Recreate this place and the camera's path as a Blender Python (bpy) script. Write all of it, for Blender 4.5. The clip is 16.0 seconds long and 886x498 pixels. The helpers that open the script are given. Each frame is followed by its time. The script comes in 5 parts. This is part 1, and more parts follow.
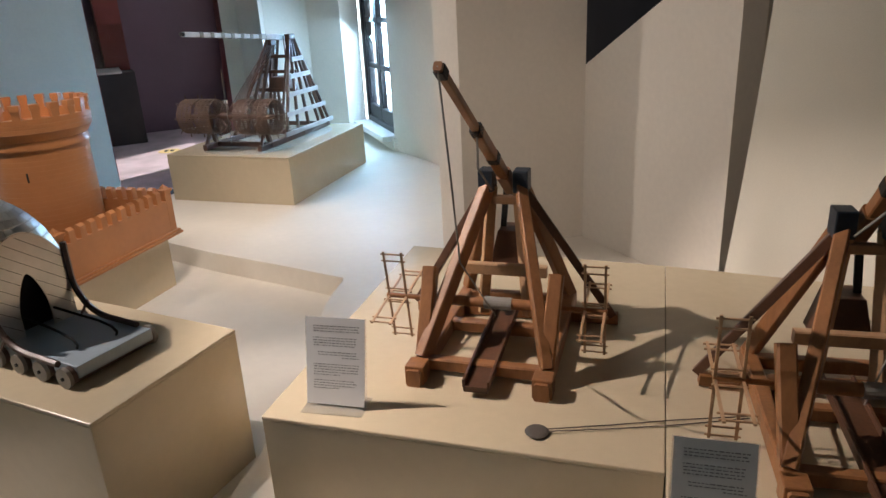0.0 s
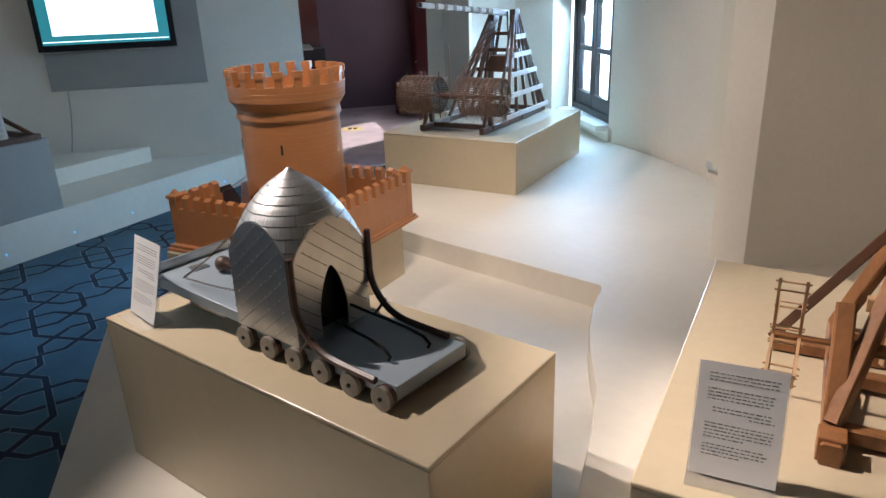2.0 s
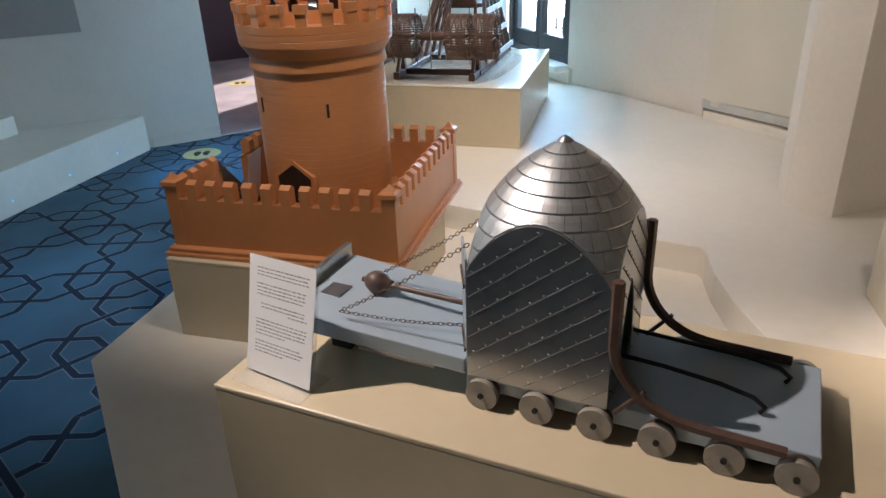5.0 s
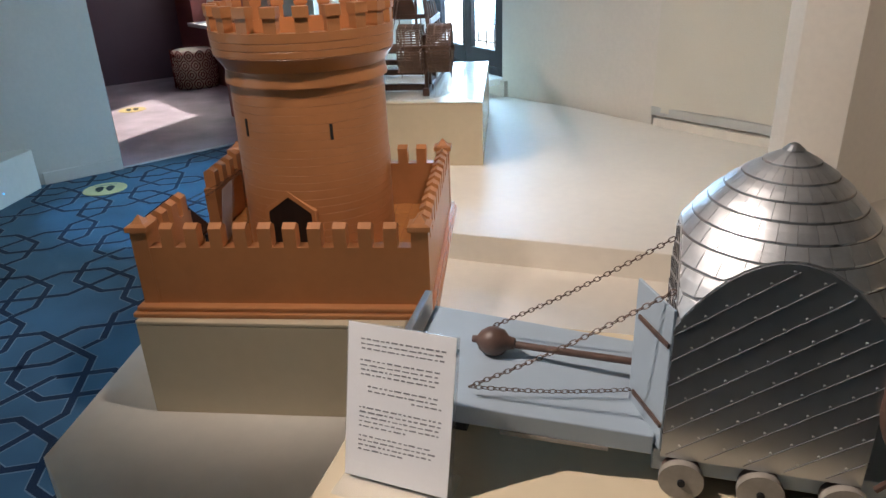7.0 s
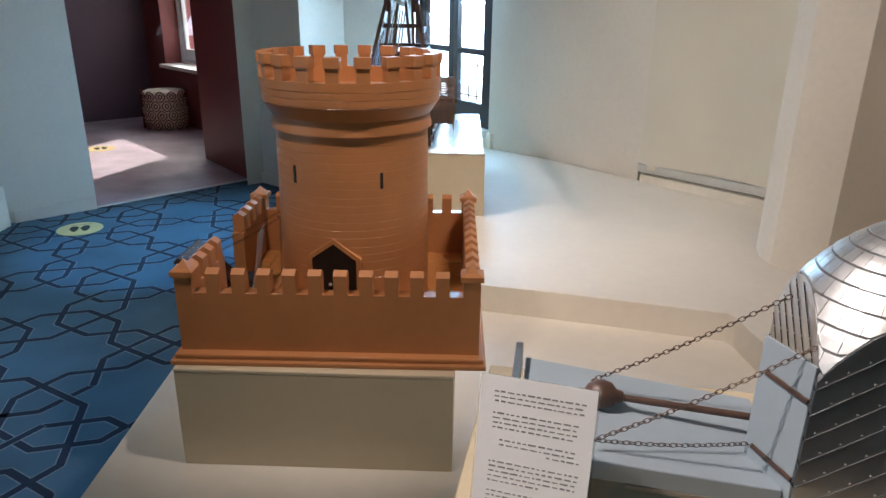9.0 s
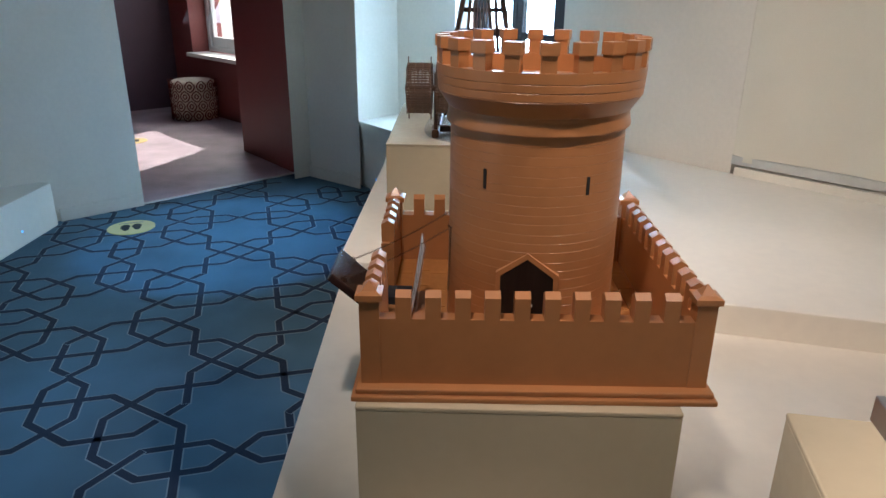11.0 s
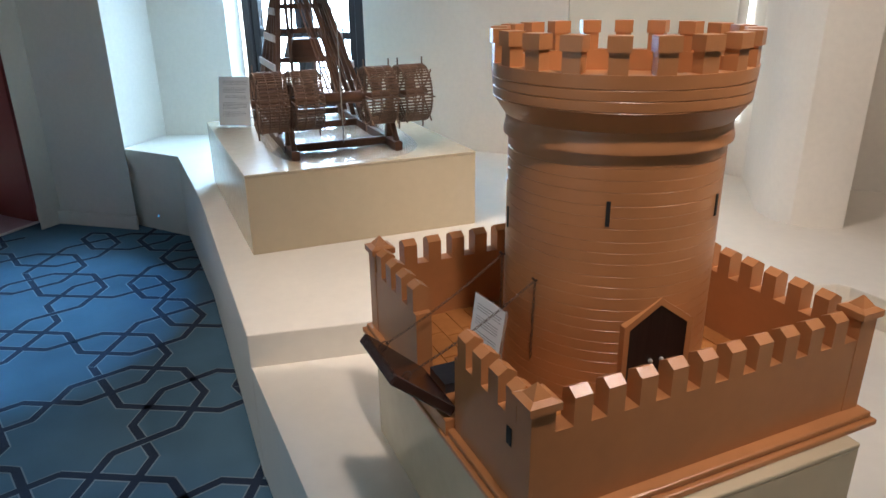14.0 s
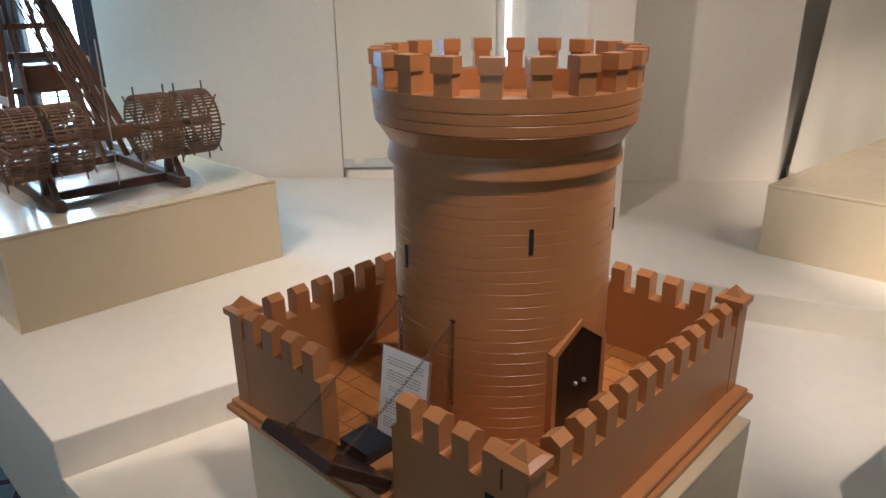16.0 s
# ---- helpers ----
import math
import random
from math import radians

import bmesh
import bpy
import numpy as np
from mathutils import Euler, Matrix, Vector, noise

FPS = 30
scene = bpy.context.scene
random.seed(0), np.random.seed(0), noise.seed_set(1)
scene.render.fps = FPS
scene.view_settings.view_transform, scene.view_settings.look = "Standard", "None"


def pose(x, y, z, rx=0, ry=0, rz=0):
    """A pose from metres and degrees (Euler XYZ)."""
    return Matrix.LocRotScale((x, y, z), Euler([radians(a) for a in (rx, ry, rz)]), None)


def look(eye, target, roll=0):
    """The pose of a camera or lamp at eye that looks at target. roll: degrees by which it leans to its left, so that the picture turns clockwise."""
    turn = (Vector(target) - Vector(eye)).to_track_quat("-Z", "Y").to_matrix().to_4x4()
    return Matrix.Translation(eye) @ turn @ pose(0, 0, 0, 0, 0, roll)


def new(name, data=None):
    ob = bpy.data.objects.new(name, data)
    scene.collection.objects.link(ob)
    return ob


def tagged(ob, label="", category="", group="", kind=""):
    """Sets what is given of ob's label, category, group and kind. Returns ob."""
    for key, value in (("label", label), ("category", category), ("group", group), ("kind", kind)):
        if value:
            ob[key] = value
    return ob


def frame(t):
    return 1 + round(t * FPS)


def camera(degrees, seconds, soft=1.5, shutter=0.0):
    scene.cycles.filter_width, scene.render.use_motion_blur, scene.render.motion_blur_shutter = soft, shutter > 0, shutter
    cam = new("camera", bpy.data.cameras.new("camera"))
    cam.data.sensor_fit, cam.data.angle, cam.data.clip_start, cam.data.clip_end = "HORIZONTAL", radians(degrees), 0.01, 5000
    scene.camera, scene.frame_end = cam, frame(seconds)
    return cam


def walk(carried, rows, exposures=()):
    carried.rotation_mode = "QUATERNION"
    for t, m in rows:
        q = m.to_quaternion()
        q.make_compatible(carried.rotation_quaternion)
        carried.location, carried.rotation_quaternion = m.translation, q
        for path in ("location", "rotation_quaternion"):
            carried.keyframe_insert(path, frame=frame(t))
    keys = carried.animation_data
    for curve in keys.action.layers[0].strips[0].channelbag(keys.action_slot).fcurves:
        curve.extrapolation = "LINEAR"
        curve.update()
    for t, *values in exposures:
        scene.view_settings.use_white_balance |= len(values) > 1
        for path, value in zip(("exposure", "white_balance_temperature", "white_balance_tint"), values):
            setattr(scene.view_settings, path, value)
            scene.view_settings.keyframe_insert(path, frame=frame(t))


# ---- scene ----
cam = camera(65.2, 16.0)
PATH = [
    (0, (0.196, 0.152, 1.628), (-0.375, 1.943, 0.946), -2.9),
    (0.5, (0.06, 0.189, 1.611), (-0.594, 1.947, 0.916), -0.6),
    (1, (-0.122, 0.188, 1.601), (-0.778, 1.953, 0.928), -0.2),
    (1.5, (-0.256, 0.204, 1.594), (-1.011, 1.926, 0.911), 0.1),
    (2, (-0.423, 0.303, 1.566), (-1.341, 1.937, 0.869), -2.1),
    (2.5, (-0.562, 0.358, 1.549), (-1.533, 1.941, 0.806), -0.2),
    (3, (-0.752, 0.363, 1.527), (-1.676, 1.962, 0.758), 0.8),
    (3.5, (-0.916, 0.362, 1.515), (-1.749, 2.003, 0.733), 0.1),
    (3.7, (-0.984, 0.392, 1.511), (-1.824, 2.019, 0.707), -0.7),
    (5.8, (-1.545, 0.534, 1.442), (-1.872, 2.312, 0.587), -3.0),
    (6, (-1.596, 0.57, 1.429), (-1.947, 2.343, 0.573), -4.3),
    (6.5, (-1.695, 0.642, 1.428), (-1.895, 2.432, 0.558), -3.1),
    (7, (-1.748, 0.661, 1.43), (-1.947, 2.481, 0.623), -2.1),
    (7.5, (-1.806, 0.662, 1.439), (-1.942, 2.503, 0.667), -1.5),
    (8, (-1.872, 0.644, 1.449), (-1.969, 2.505, 0.722), -0.7),
    (8.5, (-1.93, 0.636, 1.445), (-2.02, 2.507, 0.744), -0.0),
    (9, (-1.978, 0.639, 1.442), (-2.034, 2.519, 0.761), 0.8),
    (9.5, (-2.041, 0.665, 1.429), (-2.205, 2.529, 0.722), -0.1),
    (9.7, (-2.081, 0.711, 1.417), (-2.298, 2.57, 0.712), -0.6),
    (11.8, (-2.604, 0.995, 1.415), (-2.523, 2.857, 0.69), -0.6),
    (12, (-2.631, 1.062, 1.41), (-2.582, 2.924, 0.681), -3.0),
    (12.5, (-2.701, 1.195, 1.403), (-2.553, 3.051, 0.673), -2.5),
    (13, (-2.811, 1.259, 1.392), (-2.511, 3.097, 0.664), 0.0),
    (13.5, (-2.979, 1.311, 1.402), (-2.499, 3.101, 0.651), -2.2),
    (14, (-3.041, 1.379, 1.394), (-2.309, 3.095, 0.672), -0.7),
    (14.5, (-3.051, 1.507, 1.4), (-2.201, 3.157, 0.654), -2.1),
    (15, (-3.061, 1.572, 1.398), (-2.09, 3.159, 0.663), -1.4),
    (15.5, (-3.124, 1.616, 1.398), (-1.974, 3.084, 0.675), -1.2),
    (16, (-3.187, 1.647, 1.403), (-1.848, 2.958, 0.705), -0.6),
]
walk(cam, [(t, look(eye, target, roll)) for t, eye, target, roll in PATH], exposures=[(0.0, 0.5), (9.7, 0.47), (11.8, 0.60), (13.5, 0.70), (16.0, 0.54)])

# ---------------------------------------------------------------- world and light
world = bpy.data.worlds.new("world")
scene.world = world
world.use_nodes = True
wn, wl = world.node_tree.nodes, world.node_tree.links
SUN_DIR = Vector((-0.27, -0.963, -0.75)).normalized()
sky = wn.new("ShaderNodeTexSky")
sky.sky_type = "NISHITA"
sky.sun_disc = False
sky.sun_elevation = math.asin(-SUN_DIR.z)
sky.sun_rotation = math.atan2(-SUN_DIR.x, -SUN_DIR.y)
wl.new(sky.outputs[0], wn["Background"].inputs[0])
wn["Background"].inputs[1].default_value = 0.12

sun = new("sun", bpy.data.lights.new("sun", "SUN"))
sun.data.energy, sun.data.angle, sun.data.color = 5.0, radians(0.5), (1.0, 0.95, 0.88)
sun.matrix_world = look((-1, 12, 8), Vector((-1, 12, 8)) + SUN_DIR)


def spot(name, eye, target, watts, degrees, colour=(1.0, 0.85, 0.775), blend=0.5, size=0.04):
    ob = new(name, bpy.data.lights.new(name, "SPOT"))
    ob.data.energy, ob.data.spot_size, ob.data.spot_blend = watts, radians(degrees), blend
    ob.data.color, ob.data.shadow_soft_size = colour, size
    ob.matrix_world = look(eye, target)
    return ob


def area(name, eye, target, watts, w, h, colour):
    ob = new(name, bpy.data.lights.new(name, "AREA"))
    ob.data.shape, ob.data.size, ob.data.size_y = "RECTANGLE", w, h
    ob.data.energy, ob.data.color = watts, colour
    ob.matrix_world = look(eye, target)
    return ob


# track spotlights and added fills at the ceiling, out of view, and daylight in the window openings
spot("spot_fortress", (-2.68, 1.45, 2.92), (-2.30, 2.46, 1.0), 84, 44, blend=1.0, size=0.08)
spot("spot_court", (-1.25, 1.75, 2.92), (-2.30, 2.50, 0.9), 85, 38, blend=0.9, size=0.03)
spot("spot_step", (-1.0, 0.75, 2.9), (-1.42, 2.75, 0.42), 98, 35, blend=0.8)
spot("spot_cart", (-3.0, 1.22, 2.85), (-1.36, 1.41, 0.80), 195, 36, blend=0.7, size=0.02)
spot("spot_catapult", (-2.15, 1.42, 2.85), (0.0, 1.85, 0.75), 245, 38, blend=0.6, size=0.015)
spot("spot_treadwheel", (-3.5, 3.3, 2.75), (-2.3, 3.75, 0.6), 78, 62, blend=1.0, size=0.02)
spot("spot_wall", (-3.5, 2.7, 2.75), (-0.9, 3.9, 0.9), 112, 62, blend=1.0)
# added fill that brightens the partition evenly, not a known lamp
spot("spot_partition", (-0.9, 0.7, 2.75), (0.1, 3.0, 1.3), 56, 52, blend=0.9)
spot("spot_bench", (-3.6, 2.6, 2.75), (-5.4, 3.4, 0.5), 3, 75)
# two added blue fills mimic the bluish light on the carpet; no such lamps seen
spot("spot_carpet", (-3.6, 2.65, 2.9), (-3.68, 2.5, 0.0), 70, 44, (0.26, 0.58, 1.0), 0.8)
spot("spot_threshold", (-3.0, 4.65, 2.9), (-3.76, 4.68, 0.0), 145, 33, (0.14, 0.50, 1.0), 0.3)
area("daylight_strip", (-1.93, 5.98, 1.35), (-1.86, 4.1, 0.45), 75, 0.55, 1.2, (0.36, 0.66, 1.0))
area("daylight_window", (-2.02, 5.83, 1.35), (-2.50, 5.25, 0.45), 26, 0.85, 1.3, (0.44, 0.71, 1.0))
area("daylight_side_room", (-5.2, 8.72, 1.4), (-5.0, 7.4, 0.0), 2, 0.9, 1.2, (0.6, 0.8, 1.0))


# ---------------------------------------------------------------- materials
def mat(name, colour, rough=0.6, metal=0.0, vary=0.12, scale=6.0, fine=60.0, bump=0.15, stretch=(1, 1, 1), dark=None, rvary=0.1, coords="Object", island=0.0, detail=6.0):
    """Base colour broken by a broad and a fine noise, with fine relief and uneven gloss."""
    m = bpy.data.materials.new(name)
    m.use_nodes = True
    n, l = m.node_tree.nodes, m.node_tree.links
    b = n["Principled BSDF"]
    tc, mp = n.new("ShaderNodeTexCoord"), n.new("ShaderNodeMapping")
    mp.inputs["Scale"].default_value = stretch
    l.new(tc.outputs[coords], mp.inputs[0])
    broad, small = n.new("ShaderNodeTexNoise"), n.new("ShaderNodeTexNoise")
    broad.inputs["Scale"].default_value, broad.inputs["Detail"].default_value = scale, 3
    small.inputs["Scale"].default_value, small.inputs["Detail"].default_value = fine, detail
    for t in (broad, small):
        l.new(mp.outputs[0], t.inputs["Vector"])
    add = n.new("ShaderNodeMath")
    add.operation = "MULTIPLY_ADD"
    l.new(small.outputs[0], add.inputs[0])
    add.inputs[1].default_value = 0.45
    l.new(broad.outputs[0], add.inputs[2])
    ramp = n.new("ShaderNodeValToRGB")
    d = dark or tuple(c * (1 - 2.2 * vary) for c in colour)
    ramp.color_ramp.elements[0].position, ramp.color_ramp.elements[1].position = 0.45, 0.95
    ramp.color_ramp.elements[0].color = (*d, 1)
    ramp.color_ramp.elements[1].color = (*[min(1, c * (1 + 0.5 * vary)) for c in colour], 1)
    l.new(add.outputs[0], ramp.inputs[0])
    out = ramp.outputs[0]
    if island:
        ob = n.new("ShaderNodeObjectInfo")
        gm = n.new("ShaderNodeNewGeometry")
        s = n.new("ShaderNodeMath")
        s.operation = "ADD"
        l.new(ob.outputs["Random"], s.inputs[0])
        l.new(gm.outputs["Random Per Island"], s.inputs[1])
        r = n.new("ShaderNodeMapRange")
        r.inputs[2].default_value = 2.0
        r.inputs[3].default_value, r.inputs[4].default_value = 1 - island, 1 + island
        l.new(s.outputs[0], r.inputs[0])
        hsv = n.new("ShaderNodeHueSaturation")
        l.new(r.outputs[0], hsv.inputs["Value"])
        l.new(out, hsv.inputs["Color"])
        out = hsv.outputs[0]
    l.new(out, b.inputs["Base Color"])
    rr = n.new("ShaderNodeMapRange")
    rr.inputs[3].default_value, rr.inputs[4].default_value = max(0.02, rough - rvary), min(1, rough + rvary)
    l.new(small.outputs[0], rr.inputs[0])
    l.new(rr.outputs[0], b.inputs["Roughness"])
    b.inputs["Metallic"].default_value = metal
    if bump:
        bp = n.new("ShaderNodeBump")
        bp.inputs["Strength"].default_value, bp.inputs["Distance"].default_value = bump, 0.004
        l.new(small.outputs[0], bp.inputs["Height"])
        l.new(bp.outputs[0], b.inputs["Normal"])
    return m


def glow(name, colour, strength):
    m = bpy.data.materials.new(name)
    m.use_nodes = True
    b = m.node_tree.nodes["Principled BSDF"]
    b.inputs["Base Color"].default_value = (*colour, 1)
    b.inputs["Emission Color"].default_value, b.inputs["Emission Strength"].default_value = (*colour, 1), strength
    return m


def clear(name, rough=0.02, colour=(1, 1, 1)):
    m = bpy.data.materials.new(name)
    m.use_nodes = True
    b = m.node_tree.nodes["Principled BSDF"]
    b.inputs["Base Color"].default_value = (*colour, 1)
    b.inputs["Transmission Weight"].default_value, b.inputs["Roughness"].default_value, b.inputs["IOR"].default_value = 1.0, rough, 1.45
    return m


M_WALL = mat("plaster_wall", (0.74, 0.69, 0.61), 0.75, vary=0.05, scale=1.2, fine=45, bump=0.12)
M_PLAT = mat("platform_paint", (0.76, 0.71, 0.62), 0.52, vary=0.05, scale=1.6, fine=25, bump=0.05)
M_PED = mat("pedestal_paint", (0.59, 0.495, 0.345), 0.20, vary=0.04, scale=2.0, fine=30, bump=0.05)
M_GREY = mat("grey_pedestal_paint", (0.34, 0.33, 0.31), 0.5, vary=0.05, scale=2, fine=30, bump=0.05)
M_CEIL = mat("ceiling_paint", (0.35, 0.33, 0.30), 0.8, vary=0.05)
M_CARPET = mat("carpet_pile", (0.072, 0.155, 0.222), 0.95, vary=0.16, scale=2.2, fine=420, bump=0.6)
M_LINE = mat("carpet_line_pile", (0.012, 0.026, 0.055), 0.95, vary=0.2, scale=4, fine=420, bump=0.6)
M_LINE2 = mat("carpet_line_edge_pile", (0.20, 0.27, 0.31), 0.95, vary=0.2, scale=4, fine=420, bump=0.5)
M_DARKFLOOR = mat("side_room_floor", (0.60, 0.50, 0.56), 0.38, vary=0.2, scale=3, fine=80, bump=0.2)
M_MAROON = mat("maroon_paint", (0.25, 0.062, 0.055), 0.5, vary=0.08, scale=1.5, fine=40, bump=0.1)
M_PURPLE = mat("purple_paint", (0.15, 0.095, 0.13), 0.6, vary=0.08, scale=1.5, fine=40, bump=0.1)
M_DARK = mat("dark_paint", (0.03, 0.027, 0.03), 0.5, vary=0.1)
# near-black that carries the shade of the void
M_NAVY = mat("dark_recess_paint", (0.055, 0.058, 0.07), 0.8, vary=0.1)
M_BLIND = mat("roller_blind_fabric", (0.72, 0.68, 0.58), 0.85, vary=0.05, scale=1.5, fine=250, bump=0.2)
M_ALU = mat("aluminium_bar", (0.62, 0.62, 0.60), 0.35, 0.9, vary=0.05, fine=90)
M_FRAME = mat("dark_window_wood", (0.022, 0.018, 0.020), 0.45, vary=0.15, scale=4, fine=60)
M_IRON = mat("wrought_iron", (0.02, 0.02, 0.02), 0.6, 0.5, vary=0.2)
M_FORT = mat("terracotta_painted_wood", (0.44, 0.187, 0.072), 0.31, vary=0.06, scale=7, fine=40, bump=0.02, rvary=0.03)
M_COURT = mat("varnished_court_board", (0.46, 0.19, 0.06), 0.14, vary=0.1, scale=9, fine=90, bump=0.05, rvary=0.05, island=0.08)
M_FORTDOOR = mat("black_stained_door", (0.022, 0.014, 0.011), 0.35, vary=0.2, scale=30, fine=120, stretch=(1, 1, 0.15))
M_DRAW = mat("dark_stained_plank", (0.045, 0.022, 0.018), 0.22, vary=0.15, scale=6, fine=60, stretch=(0.2, 1, 1), bump=0.02, rvary=0.05)
M_STEEL = mat("galvanised_sheet", (0.50, 0.52, 0.54), 0.30, 0.95, vary=0.06, scale=12, fine=60, bump=0.0, rvary=0.04)
M_SHELL = mat("dull_zinc_underlay", (0.22, 0.22, 0.23), 0.5, 0.7, vary=0.1, scale=16, fine=120, bump=0.08)
M_SHINGLE = mat("zinc_shingle", (0.72, 0.73, 0.74), 0.40, 0.95, vary=0.08, scale=20, fine=120, bump=0.08, island=0.10)
M_BEDTIN = mat("grey_sheet_deck", (0.34, 0.41, 0.47), 0.30, 0.10, vary=0.04, scale=5, fine=30, bump=0.0, rvary=0.03)
M_RIVET = mat("bright_rivet", (0.62, 0.62, 0.62), 0.4, 0.95, vary=0.05)
M_CHAIN = mat("rusty_chain", (0.12, 0.08, 0.06), 0.5, 0.8, vary=0.2)
M_WHEEL = mat("weathered_grey_wood", (0.30, 0.27, 0.23), 0.65, vary=0.14, scale=25, fine=140)
M_RAIL = mat("dark_walnut_rail", (0.095, 0.055, 0.042), 0.42, vary=0.2, scale=20, fine=140)
# black of real parts, and shade of openings put in as black
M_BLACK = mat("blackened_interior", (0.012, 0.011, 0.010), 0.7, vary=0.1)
M_WOOD = mat("oiled_beech", (0.31, 0.135, 0.052), 0.48, vary=0.17, scale=14, fine=110, stretch=(1, 1, 0.25), bump=0.2, island=0.16)
M_PALE = mat("pale_beech", (0.50, 0.31, 0.17), 0.5, vary=0.14, scale=14, fine=110, bump=0.2, island=0.12)
M_WALNUT = mat("brown_walnut", (0.115, 0.052, 0.028), 0.48, vary=0.2, scale=14, fine=110, bump=0.2, island=0.2)
M_CAGE = mat("treadwheel_batten", (0.155, 0.085, 0.052), 0.55, vary=0.2, scale=30, fine=110, island=0.25)
# window light on the laths put into a whitish colour; the pale arm shares it
M_LATH = mat("whitewashed_lath", (0.66, 0.64, 0.64), 0.6, vary=0.1, scale=20, fine=110, island=0.1)
M_CORD = mat("grey_cord", (0.30, 0.28, 0.25), 0.8, vary=0.15, fine=300)
M_BLUEBOX = mat("dark_metal_block", (0.03, 0.04, 0.055), 0.45, 0.4, vary=0.2)
M_PAPER = mat("white_paper", (0.80, 0.80, 0.80), 0.7, vary=0.02, scale=8, fine=200, bump=0.02)
M_INK = mat("grey_print", (0.24, 0.24, 0.25), 0.8, vary=0.1)
M_ACRYL = mat("clear_acrylic", (0.8, 0.82, 0.82), 0.08, vary=0.02, bump=0)
M_ACRYL.node_tree.nodes["Principled BSDF"].inputs["Alpha"].default_value = 0.16
M_GLASS = clear("window_glass", 0.0)
M_SHEET = mat("clear_plastic_sheet", (0.8, 0.82, 0.82), 0.06, vary=0.02, bump=0)
M_SHEET.node_tree.nodes["Principled BSDF"].inputs["Alpha"].default_value = 0.22
M_OUT = glow("bright_outdoors", (0.86, 0.95, 1.0), 2.6)
M_SCREEN = glow("lit_screen", (0.75, 0.92, 1.0), 1.6)
M_SCREEN2 = glow("teal_screen_margin", (0.02, 0.16, 0.20), 0.9)
M_TV = mat("black_plastic", (0.012, 0.012, 0.014), 0.3, vary=0.1)
M_LED = glow("blue_led", (0.06, 0.35, 1.0), 3.0)
M_YELLOW = mat("yellow_sticker", (0.70, 0.54, 0.22), 0.5, vary=0.05)
M_POUFA = mat("pouf_red_cloth", (0.16, 0.03, 0.02), 0.9, vary=0.15, fine=200)
M_POUFB = mat("pouf_cream_cloth", (0.80, 0.70, 0.58), 0.9, vary=0.12, fine=200)
M_WHITE = mat("white_gloss_trim", (0.78, 0.78, 0.76), 0.35, vary=0.03)
M_SLING = mat("dark_worn_leather", (0.11, 0.09, 0.075), 0.75, vary=0.15, fine=200)
M_CABLE = mat("grey_cable", (0.35, 0.34, 0.33), 0.5, vary=0.05)


